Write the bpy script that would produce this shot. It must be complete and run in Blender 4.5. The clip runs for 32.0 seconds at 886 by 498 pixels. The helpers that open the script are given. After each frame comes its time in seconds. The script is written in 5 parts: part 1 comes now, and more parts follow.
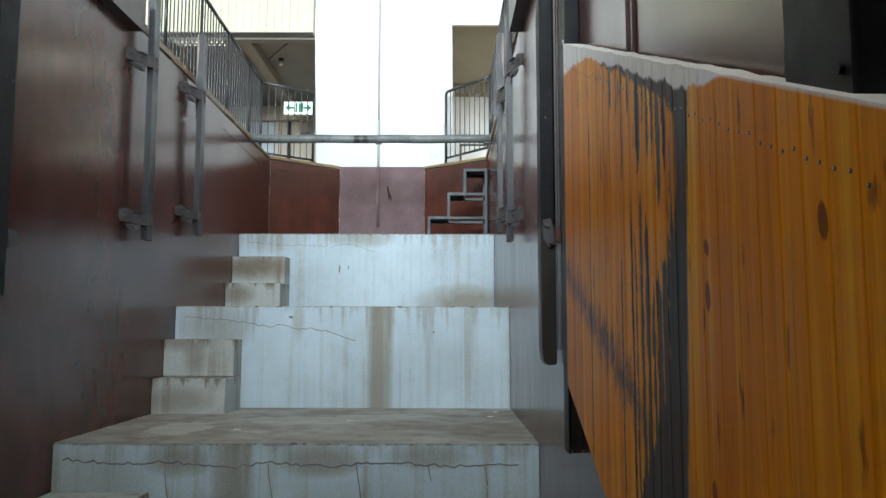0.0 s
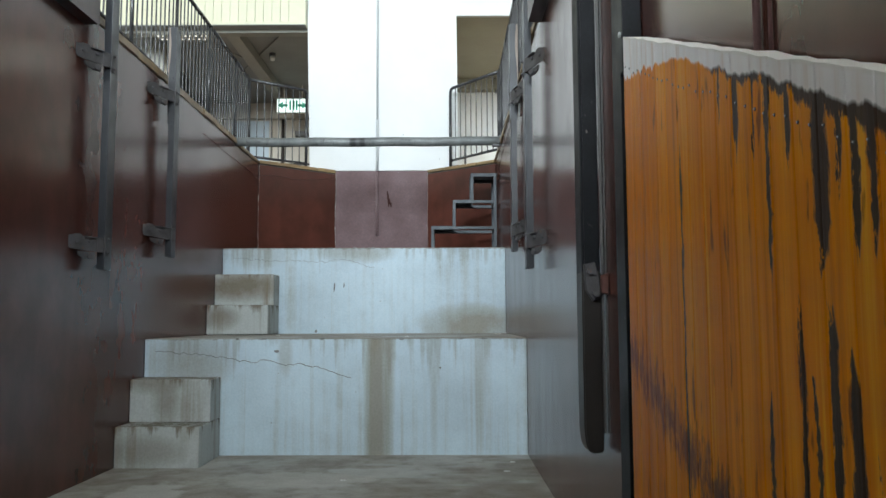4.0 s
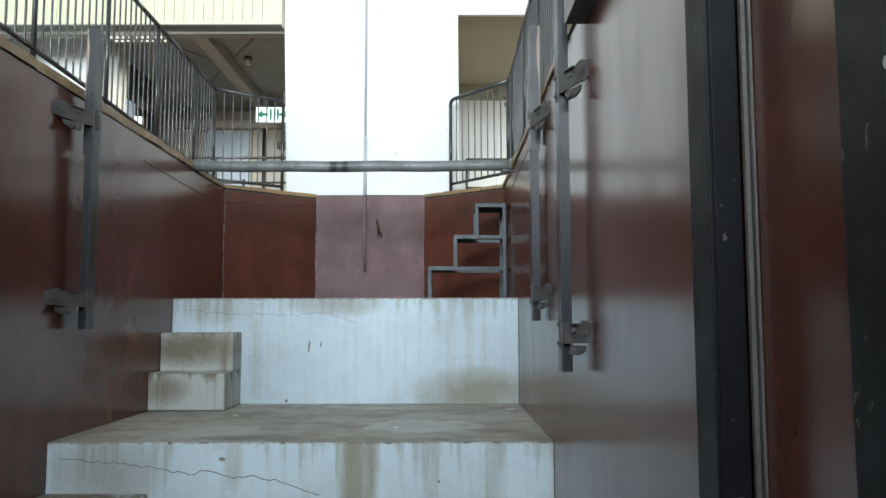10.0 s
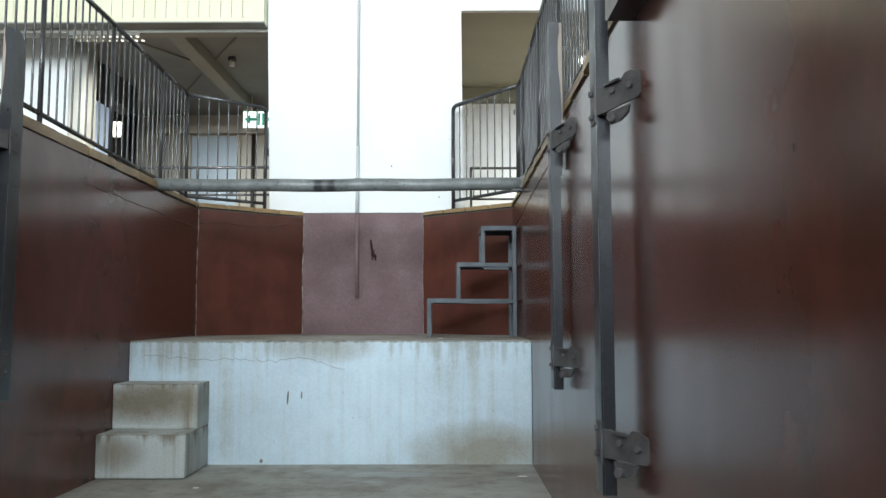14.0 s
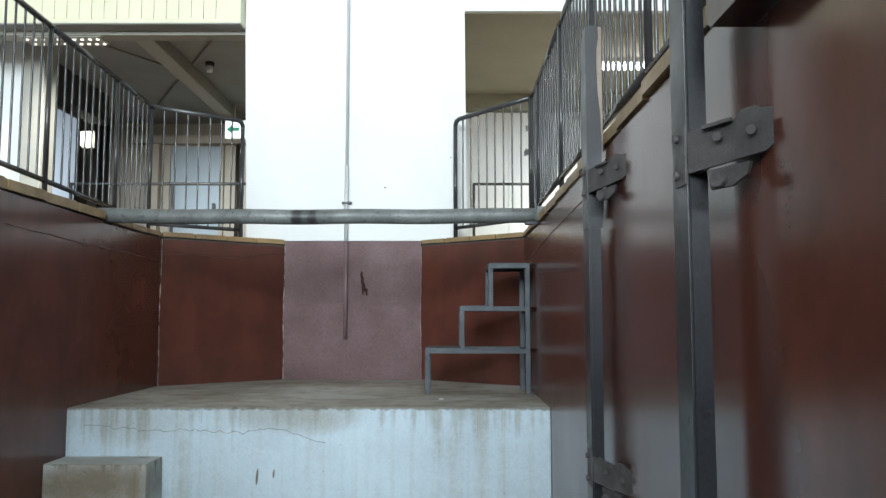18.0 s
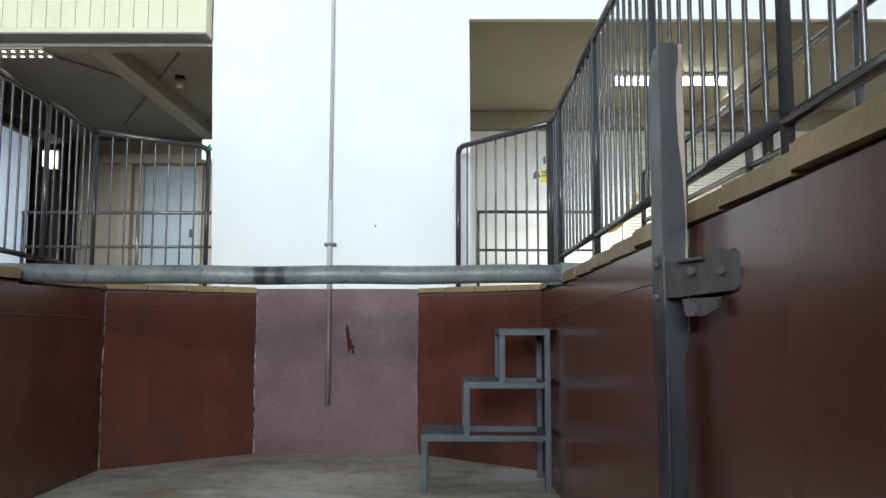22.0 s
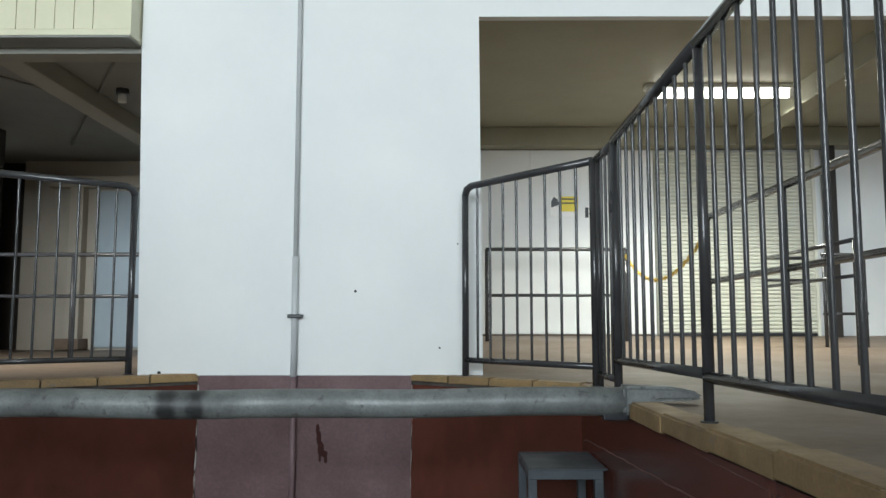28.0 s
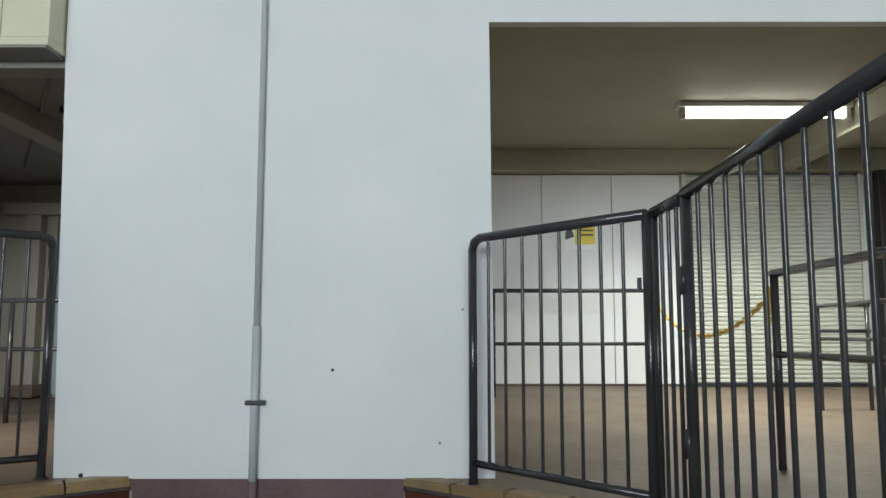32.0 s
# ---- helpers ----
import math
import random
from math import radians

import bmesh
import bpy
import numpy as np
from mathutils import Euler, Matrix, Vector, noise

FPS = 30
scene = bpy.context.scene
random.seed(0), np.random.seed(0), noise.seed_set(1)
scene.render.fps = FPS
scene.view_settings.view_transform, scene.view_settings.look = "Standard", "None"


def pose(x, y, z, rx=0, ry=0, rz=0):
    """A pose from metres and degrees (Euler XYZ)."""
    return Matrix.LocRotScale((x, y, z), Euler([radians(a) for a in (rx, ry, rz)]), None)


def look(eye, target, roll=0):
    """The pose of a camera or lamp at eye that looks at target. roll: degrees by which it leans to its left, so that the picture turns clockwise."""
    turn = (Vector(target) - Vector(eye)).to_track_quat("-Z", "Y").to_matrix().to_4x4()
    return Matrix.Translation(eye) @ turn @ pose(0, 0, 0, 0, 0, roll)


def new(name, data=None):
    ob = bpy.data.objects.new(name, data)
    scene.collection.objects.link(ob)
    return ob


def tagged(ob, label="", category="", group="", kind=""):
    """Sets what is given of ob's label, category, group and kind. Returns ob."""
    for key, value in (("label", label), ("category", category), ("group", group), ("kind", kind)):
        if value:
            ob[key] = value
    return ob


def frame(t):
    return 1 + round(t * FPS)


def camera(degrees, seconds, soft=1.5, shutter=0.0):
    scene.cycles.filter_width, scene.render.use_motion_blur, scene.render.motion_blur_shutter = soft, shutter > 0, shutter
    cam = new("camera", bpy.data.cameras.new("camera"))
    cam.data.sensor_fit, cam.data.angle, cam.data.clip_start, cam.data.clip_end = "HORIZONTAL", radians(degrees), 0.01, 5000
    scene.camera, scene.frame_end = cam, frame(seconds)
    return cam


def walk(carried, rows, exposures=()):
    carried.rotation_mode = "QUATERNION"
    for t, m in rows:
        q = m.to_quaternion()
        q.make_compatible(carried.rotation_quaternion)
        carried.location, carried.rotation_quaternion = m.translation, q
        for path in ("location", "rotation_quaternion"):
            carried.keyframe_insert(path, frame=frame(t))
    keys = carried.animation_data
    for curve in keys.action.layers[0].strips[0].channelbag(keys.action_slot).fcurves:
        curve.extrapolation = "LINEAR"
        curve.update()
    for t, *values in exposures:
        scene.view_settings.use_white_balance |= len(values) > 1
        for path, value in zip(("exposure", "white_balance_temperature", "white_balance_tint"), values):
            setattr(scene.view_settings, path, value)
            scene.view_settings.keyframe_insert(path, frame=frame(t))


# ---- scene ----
cam = camera(59.0, 32.0)
PATH = [
    (0, (-0.209, -1.397, 0.735), (-0.211, 0.594, 0.934), 0.1),
    (0.5, (-0.203, -1.291, 0.793), (-0.201, 0.7, 0.988), 0.2),
    (1, (-0.21, -1.196, 0.825), (-0.209, 0.795, 1.014), 0.1),
    (1.5, (-0.231, -1.099, 0.855), (-0.234, 0.893, 1.037), -0.0),
    (2, (-0.265, -1.012, 0.894), (-0.268, 0.981, 1.061), -0.2),
    (2.5, (-0.287, -0.907, 0.919), (-0.294, 1.086, 1.081), -0.4),
    (3, (-0.301, -0.785, 0.967), (-0.306, 1.209, 1.129), -0.5),
    (3.5, (-0.282, -0.65, 1.014), (-0.289, 1.343, 1.184), -0.4),
    (4, (-0.255, -0.504, 1.074), (-0.261, 1.488, 1.254), -0.2),
    (4.5, (-0.23, -0.347, 1.15), (-0.233, 1.644, 1.337), -0.0),
    (6.5, (-0.27, 0.134, 1.328), (-0.27, 2.126, 1.505), -0.2),
    (7, (-0.255, 0.23, 1.354), (-0.263, 2.222, 1.526), -0.1),
    (7.5, (-0.262, 0.341, 1.385), (-0.268, 2.334, 1.553), -0.1),
    (8, (-0.262, 0.459, 1.433), (-0.264, 2.452, 1.599), -0.2),
    (8.5, (-0.278, 0.59, 1.493), (-0.277, 2.583, 1.66), -0.1),
    (9, (-0.28, 0.727, 1.555), (-0.282, 2.719, 1.725), -0.0),
    (9.5, (-0.282, 0.86, 1.62), (-0.281, 2.853, 1.793), -0.0),
    (10, (-0.276, 1.006, 1.673), (-0.275, 2.998, 1.851), -0.1),
    (10.5, (-0.28, 1.136, 1.734), (-0.282, 3.128, 1.913), 0.0),
    (11, (-0.284, 1.249, 1.791), (-0.281, 3.241, 1.967), 0.0),
    (11.5, (-0.274, 1.353, 1.821), (-0.275, 3.346, 1.995), 0.1),
    (12, (-0.267, 1.459, 1.849), (-0.271, 3.451, 2.019), -0.1),
    (12.5, (-0.247, 1.567, 1.885), (-0.254, 3.56, 2.049), -0.1),
    (13, (-0.248, 1.69, 1.932), (-0.257, 3.684, 2.093), -0.1),
    (13.5, (-0.254, 1.824, 1.986), (-0.26, 3.817, 2.15), -0.1),
    (14, (-0.251, 1.973, 2.048), (-0.26, 3.966, 2.219), -0.1),
    (14.5, (-0.255, 2.134, 2.115), (-0.263, 4.126, 2.294), -0.1),
    (15, (-0.275, 2.291, 2.181), (-0.279, 4.282, 2.37), 0.1),
    (15.5, (-0.263, 2.429, 2.235), (-0.271, 4.42, 2.43), 0.0),
    (17.5, (-0.28, 2.856, 2.401), (-0.283, 4.849, 2.577), 0.1),
    (18, (-0.272, 2.961, 2.44), (-0.278, 4.955, 2.613), 0.0),
    (18.5, (-0.271, 3.079, 2.484), (-0.277, 5.073, 2.656), 0.0),
    (19, (-0.271, 3.204, 2.531), (-0.276, 5.197, 2.708), 0.1),
    (19.5, (-0.298, 3.333, 2.584), (-0.295, 5.326, 2.769), 0.3),
    (20, (-0.289, 3.485, 2.647), (-0.289, 5.477, 2.838), 0.2),
    (20.5, (-0.28, 3.64, 2.711), (-0.284, 5.633, 2.906), 0.1),
    (21, (-0.28, 3.782, 2.77), (-0.285, 5.774, 2.966), 0.1),
    (21.5, (-0.273, 3.924, 2.829), (-0.282, 5.916, 3.023), 0.1),
    (22, (-0.276, 4.046, 2.88), (-0.283, 6.038, 3.07), 0.1),
    (22.5, (-0.281, 4.165, 2.931), (-0.288, 6.157, 3.116), -0.0),
    (23, (-0.291, 4.274, 2.978), (-0.294, 6.265, 3.157), -0.0),
    (23.5, (-0.281, 4.396, 3.029), (-0.289, 6.387, 3.206), -0.1),
    (24, (-0.297, 4.507, 3.075), (-0.297, 6.498, 3.253), -0.1),
    (24.5, (-0.305, 4.625, 3.122), (-0.303, 6.616, 3.302), -0.1),
    (25, (-0.309, 4.749, 3.171), (-0.305, 6.74, 3.354), -0.1),
    (25.5, (-0.316, 4.88, 3.217), (-0.31, 6.87, 3.406), -0.1),
    (27.5, (-0.284, 5.428, 3.407), (-0.295, 7.418, 3.604), -0.0),
    (28, (-0.284, 5.548, 3.45), (-0.295, 7.537, 3.646), -0.0),
    (28.5, (-0.281, 5.671, 3.494), (-0.293, 7.66, 3.69), 0.1),
    (29, (-0.277, 5.798, 3.54), (-0.292, 7.787, 3.737), 0.2),
    (29.5, (-0.299, 5.916, 3.582), (-0.304, 7.904, 3.788), 0.1),
    (30, (-0.296, 6.052, 3.631), (-0.303, 8.04, 3.844), 0.1),
    (30.5, (-0.308, 6.175, 3.679), (-0.311, 8.162, 3.899), 0.2),
    (31, (-0.306, 6.299, 3.727), (-0.31, 8.285, 3.951), 0.2),
    (31.5, (-0.304, 6.418, 3.776), (-0.31, 8.405, 4.0), 0.2),
    (32, (-0.302, 6.529, 3.822), (-0.309, 8.516, 4.043), -0.0),
]
EXPOSURES = [(0.0, 0.62), (2.0, 0.52), (4.0, 0.4), (7.0, 0.52), (13.0, 0.48), (20.0, 0.36), (25.0, 0.02), (28.0, -0.22), (31.0, -0.54), (32.0, -0.62)]
walk(cam, [(t, look(eye, target, roll)) for t, eye, target, roll in PATH], EXPOSURES)

# ---- light ----
world = bpy.data.worlds.new("world")
scene.world = world
world.use_nodes = True
wn = world.node_tree.nodes
sky = wn.new("ShaderNodeTexSky")
sky.sky_type = "NISHITA"
sky.sun_disc = False
sky.sun_elevation = radians(38)
sky.sun_rotation = radians(200)
world.node_tree.links.new(sky.outputs[0], wn["Background"].inputs[0])
wn["Background"].inputs[1].default_value = 0.12


def lamp(name, kind, m, energy, color=(1, 1, 1), size=1.0, size_y=None, angle=None, spread=180):
    d = bpy.data.lights.new(name, kind)
    d.energy, d.color = energy, color
    if kind == "AREA":
        d.shape, d.size, d.size_y = "RECTANGLE", size, size_y or size
        d.spread = radians(spread)
    if angle is not None:
        d.angle = radians(angle)
    ob = new(name, d)
    ob.matrix_world = m
    return ob


lamp("sun", "SUN", look((-4, -20, 22), (0, 0, 0)), 1.0, (1.0, 0.97, 0.92), angle=14)
# daylight of the open lower end of the station
lamp("daylight_opening", "AREA", look((-2.0, -8.8, 6.6), (-2.0, 8.0, 4.6)), 3200.0, (0.82, 0.93, 1.0), 9.4, 4.4)

# ---- materials ----


def shader(name, color, rough=0.5, metal=0.0, coat=0.0, spec=0.5):
    m = bpy.data.materials.new(name)
    m.use_nodes = True
    b = m.node_tree.nodes["Principled BSDF"]
    b.inputs["Base Color"].default_value = (*color, 1)
    b.inputs["Roughness"].default_value = rough
    b.inputs["Metallic"].default_value = metal
    b.inputs["Coat Weight"].default_value = coat
    b.inputs["Specular IOR Level"].default_value = spec
    return m, m.node_tree, b


def tex(nt, kind, scale=(1, 1, 1), coord="Object", **values):
    c = nt.nodes.new("ShaderNodeTexCoord")
    p = nt.nodes.new("ShaderNodeMapping")
    p.inputs["Scale"].default_value = scale
    nt.links.new(c.outputs[coord], p.inputs[0])
    n = nt.nodes.new(kind)
    nt.links.new(p.outputs[0], n.inputs["Vector"])
    for k, v in values.items():
        n.inputs[k].default_value = v
    return n


def ramp(nt, source, stops):
    r = nt.nodes.new("ShaderNodeValToRGB")
    e = r.color_ramp.elements
    while len(e) < len(stops):
        e.new(0.5)
    for el, (pos, col) in zip(e, stops):
        el.position = pos
        el.color = (*col, 1) if not isinstance(col, float) else (col, col, col, 1)
    nt.links.new(source, r.inputs[0])
    return r.outputs[0]


def mix(nt, fac, a, b, mode="MIX"):
    n = nt.nodes.new("ShaderNodeMix")
    n.data_type, n.blend_type = "RGBA", mode
    for sock, v in ((n.inputs[0], fac), (n.inputs[6], a), (n.inputs[7], b)):
        if isinstance(v, float):
            sock.default_value = v
        elif isinstance(v, tuple):
            sock.default_value = (*v, 1)
        else:
            nt.links.new(v, sock)
    return n.outputs[2]


def calc(nt, op, a, b=0.0, c=None):
    n = nt.nodes.new("ShaderNodeMath")
    n.operation = op
    for sock, v in zip(n.inputs, (a, b, c)):
        if v is None:
            continue
        if isinstance(v, (int, float)):
            sock.default_value = v
        else:
            nt.links.new(v, sock)
    return n.outputs[0]


def bump(nt, b, height, strength=0.2, distance=0.01):
    n = nt.nodes.new("ShaderNodeBump")
    n.inputs["Strength"].default_value = strength
    n.inputs["Distance"].default_value = distance
    nt.links.new(height, n.inputs["Height"])
    nt.links.new(n.outputs[0], b.inputs["Normal"])


def worn(name, c1, c2, rough=(0.4, 0.6), scale=6.0, stretch=(1, 1, 1), metal=0.0, coat=0.0, grain=0.15, chips=None, chip_at=0.68, spec=0.5, dents=0.0):
    """A surface of two tones in large patches, with fine grain, uneven gloss and, if given, chipped spots."""
    m, nt, b = shader(name, c1, rough[0], metal, coat, spec)
    big = tex(nt, "ShaderNodeTexNoise", stretch, Scale=scale, Detail=5.0, Roughness=0.6)
    fine = tex(nt, "ShaderNodeTexNoise", (1, 1, 1), Scale=scale * 22, Detail=3.0)
    col = mix(nt, ramp(nt, big.outputs["Fac"], [(0.3, 0.0), (0.7, 1.0)]), c1, c2)
    col = mix(nt, grain, col, ramp(nt, fine.outputs["Fac"], [(0.3, 0.25), (0.7, 0.75)]), "OVERLAY")
    if chips:
        spot = tex(nt, "ShaderNodeTexNoise", (1, 1, 0.6), Scale=scale * 4.3, Detail=6.0, Roughness=0.65)
        col = mix(nt, ramp(nt, spot.outputs["Fac"], [(chip_at, 0.0), (chip_at + 0.03, 1.0)]), col, chips)
    nt.links.new(col, b.inputs["Base Color"])
    nt.links.new(ramp(nt, big.outputs["Fac"], [(0.25, rough[0]), (0.75, rough[1])]), b.inputs["Roughness"])
    if dents:
        dent = tex(nt, "ShaderNodeTexNoise", (1, 1, 0.5), Scale=scale * 1.3, Detail=2.5)
        bump(nt, b, calc(nt, "ADD", calc(nt, "MULTIPLY", fine.outputs["Fac"], 0.3), dent.outputs["Fac"]), dents, 0.02)
    else:
        bump(nt, b, fine.outputs["Fac"], 0.12, 0.004)
    return m


WHITE = worn("white_wall_paint", (0.80, 0.81, 0.80), (0.74, 0.76, 0.76), (0.55, 0.75), 1.4, grain=0.03, chips=(0.45, 0.44, 0.4), chip_at=0.79)
PURPLE = worn("mauve_rough_paint", (0.145, 0.078, 0.082), (0.104, 0.055, 0.057), (0.5, 0.7), 3.0, grain=0.28)
CREAM = worn("cream_metal_siding", (0.72, 0.70, 0.52), (0.66, 0.64, 0.47), (0.35, 0.5), 2.0, grain=0.04)
FLOOR = worn("brown_floor_coating", (0.185, 0.134, 0.096), (0.145, 0.105, 0.074), (0.4, 0.65), 1.2, grain=0.25)
RAIL = worn("dark_rail_paint", (0.048, 0.048, 0.052), (0.032, 0.032, 0.034), (0.13, 0.24), 5.0, grain=0.1, chips=(0.3, 0.28, 0.26), chip_at=0.74)
STEEL = worn("grey_painted_steel", (0.022, 0.024, 0.029), (0.012, 0.013, 0.016), (0.26, 0.5), 6.0, grain=0.6, chips=(0.012, 0.011, 0.011), chip_at=0.62, dents=0.05)
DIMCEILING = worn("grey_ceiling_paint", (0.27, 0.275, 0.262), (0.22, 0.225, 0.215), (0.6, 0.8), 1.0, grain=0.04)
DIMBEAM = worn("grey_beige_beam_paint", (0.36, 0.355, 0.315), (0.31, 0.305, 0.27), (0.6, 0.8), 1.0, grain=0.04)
CEILING = worn("beige_ceiling_paint", (0.335, 0.325, 0.25), (0.29, 0.28, 0.21), (0.6, 0.8), 1.0, grain=0.04)
# dark brown of several parts, and the shade in the dim room's recess
DARK = worn("dark_brown_and_recess_shade", (0.02, 0.016, 0.014), (0.03, 0.024, 0.02), (0.4, 0.6), 2.0)
BEAM = worn("brown_painted_beam", (0.055, 0.02, 0.016), (0.035, 0.014, 0.012), (0.25, 0.45), 3.0)
DOORBLUE = worn("pale_blue_door", (0.42, 0.50, 0.56), (0.36, 0.44, 0.5), (0.35, 0.5), 1.5, grain=0.03)
HALL = worn("hall_wall", (0.55, 0.54, 0.50), (0.48, 0.47, 0.44), (0.6, 0.8), 1.0)
SHUTTER = worn("cream_shutter", (0.66, 0.66, 0.58), (0.60, 0.60, 0.52), (0.35, 0.5), 2.0, grain=0.03)
TAN = worn("tan_partition", (0.47, 0.435, 0.37), (0.41, 0.375, 0.315), (0.5, 0.7), 1.5, grain=0.04)
BAREWOOD = worn("split_pale_wood", (0.42, 0.35, 0.30), (0.27, 0.21, 0.17), (0.6, 0.8), 8.0, (1, 1, 0.1), grain=0.3)


def coping_material():
    """Ochre glazed coping tile, each a little different, grimy and here and there bare grey."""
    m, nt, b = shader("ochre_coping_tile", (0.33, 0.22, 0.11), 0.45)
    info = nt.nodes.new("ShaderNodeObjectInfo")
    big = tex(nt, "ShaderNodeTexNoise", (1, 1, 1), Scale=4.0, Detail=7.0, Roughness=0.65)
    spot = tex(nt, "ShaderNodeTexNoise", (1, 1, 1), Scale=17.0, Detail=6.0, Roughness=0.65)
    fine = tex(nt, "ShaderNodeTexNoise", (1, 1, 1), Scale=90.0, Detail=3.0)
    col = mix(nt, info.outputs["Random"], (0.37, 0.25, 0.115), (0.27, 0.175, 0.085))
    col = mix(nt, ramp(nt, big.outputs["Fac"], [(0.42, 0.0), (0.72, 0.8)]), col, (0.15, 0.11, 0.065))
    col = mix(nt, ramp(nt, spot.outputs["Fac"], [(0.60, 0.0), (0.67, 0.8)]), col, (0.17, 0.155, 0.13))
    col = mix(nt, 0.3, col, ramp(nt, fine.outputs["Fac"], [(0.3, 0.3), (0.7, 0.7)]), "OVERLAY")
    nt.links.new(col, b.inputs["Base Color"])
    nt.links.new(ramp(nt, big.outputs["Fac"], [(0.3, 0.35), (0.7, 0.6)]), b.inputs["Roughness"])
    bump(nt, b, spot.outputs["Fac"], 0.25, 0.006)
    return m


COPING = coping_material()
MORTAR = worn("grey_bed_mortar", (0.10, 0.09, 0.08), (0.06, 0.052, 0.046), (0.7, 0.9), 9.0, grain=0.4)


def pipe_material():
    """Dull galvanised steel, mottled, with one black worn smudge round it."""
    m, nt, b = shader("galvanised_pipe", (0.17, 0.18, 0.18), 0.5, 0.1)
    big = tex(nt, "ShaderNodeTexNoise", (1, 1, 1), Scale=7.0, Detail=7.0, Roughness=0.65)
    fine = tex(nt, "ShaderNodeTexNoise", (1, 1, 1), Scale=90.0, Detail=3.0)
    col = mix(nt, ramp(nt, big.outputs["Fac"], [(0.3, 0.0), (0.7, 1.0)]), (0.20, 0.215, 0.212), (0.10, 0.107, 0.105))
    spot = tex(nt, "ShaderNodeTexNoise", (1, 1, 1), Scale=21.0, Detail=5.0, Roughness=0.6)
    col = mix(nt, ramp(nt, spot.outputs["Fac"], [(0.60, 0.0), (0.68, 0.8)]), col, (0.055, 0.056, 0.055))
    c = nt.nodes.new("ShaderNodeTexCoord")
    s = nt.nodes.new("ShaderNodeSeparateXYZ")
    nt.links.new(c.outputs["Object"], s.inputs[0])
    for x, half in ((-1.335, 0.045), (-1.215, 0.05), (-1.275, 0.09)):
        d = calc(nt, "MULTIPLY", calc(nt, "ABSOLUTE", calc(nt, "SUBTRACT", s.outputs["X"], x)), 1 / half)
        d = calc(nt, "ADD", d, calc(nt, "MULTIPLY", calc(nt, "SUBTRACT", big.outputs["Fac"], 0.5), 2.4))
        col = mix(nt, calc(nt, "MULTIPLY", ramp(nt, d, [(0.3, 1.0), (1.3, 0.0)]), 0.9 if half < 0.06 else 0.5), col, (0.018, 0.018, 0.019))
    col = mix(nt, 0.3, col, ramp(nt, fine.outputs["Fac"], [(0.3, 0.3), (0.7, 0.7)]), "OVERLAY")
    nt.links.new(col, b.inputs["Base Color"])
    nt.links.new(ramp(nt, big.outputs["Fac"], [(0.3, 0.4), (0.7, 0.62)]), b.inputs["Roughness"])
    bump(nt, b, big.outputs["Fac"], 0.2, 0.006)
    return m


PIPE = pipe_material()


def brown_material():
    m, nt, b = shader("oxblood_gloss_paint", (0.075, 0.02, 0.014), 0.2, spec=0.5)
    big = tex(nt, "ShaderNodeTexNoise", (1, 1, 0.5), Scale=1.6, Detail=6.0, Roughness=0.6)
    wave = tex(nt, "ShaderNodeTexNoise", (1, 1, 0.35), Scale=3.0, Detail=2.0)
    fine = tex(nt, "ShaderNodeTexNoise", (1, 1, 1), Scale=90.0, Detail=3.0)
    col = mix(nt, ramp(nt, big.outputs["Fac"], [(0.3, 0.0), (0.72, 1.0)]), (0.124, 0.042, 0.030), (0.086, 0.030, 0.022))
    grimy = tex(nt, "ShaderNodeTexNoise", (5, 5, 0.6), Scale=1.0, Detail=4.0, Roughness=0.55)
    col = mix(nt, ramp(nt, grimy.outputs["Fac"], [(0.46, 0.0), (0.72, 0.28)]), col, (0.06, 0.022, 0.016))
    cloud = tex(nt, "ShaderNodeTexNoise", (1, 1, 0.8), Scale=4.5, Detail=4.0, Roughness=0.55)
    col = mix(nt, ramp(nt, cloud.outputs["Fac"], [(0.45, 0.0), (0.68, 0.55)]), col, (0.062, 0.024, 0.017))
    col = mix(nt, ramp(nt, cloud.outputs["Fac"], [(0.26, 0.2), (0.42, 0.0)]), col, (0.17, 0.055, 0.037))
    nt.links.new(col, b.inputs["Base Color"])
    dull = calc(nt, "MULTIPLY", grimy.outputs["Fac"], 0.12)
    nt.links.new(calc(nt, "ADD", ramp(nt, big.outputs["Fac"], [(0.3, 0.11), (0.75, 0.2)]), dull), b.inputs["Roughness"])
    flute = tex(nt, "ShaderNodeTexNoise", (14, 14, 0.6), Scale=1.0, Detail=1.0)
    h = calc(nt, "ADD", wave.outputs["Fac"], calc(nt, "MULTIPLY", fine.outputs["Fac"], 0.004))
    h = calc(nt, "ADD", h, calc(nt, "MULTIPLY", flute.outputs["Fac"], 0.03))
    bump(nt, b, h, 0.05, 0.03)
    return m


BROWN = brown_material()


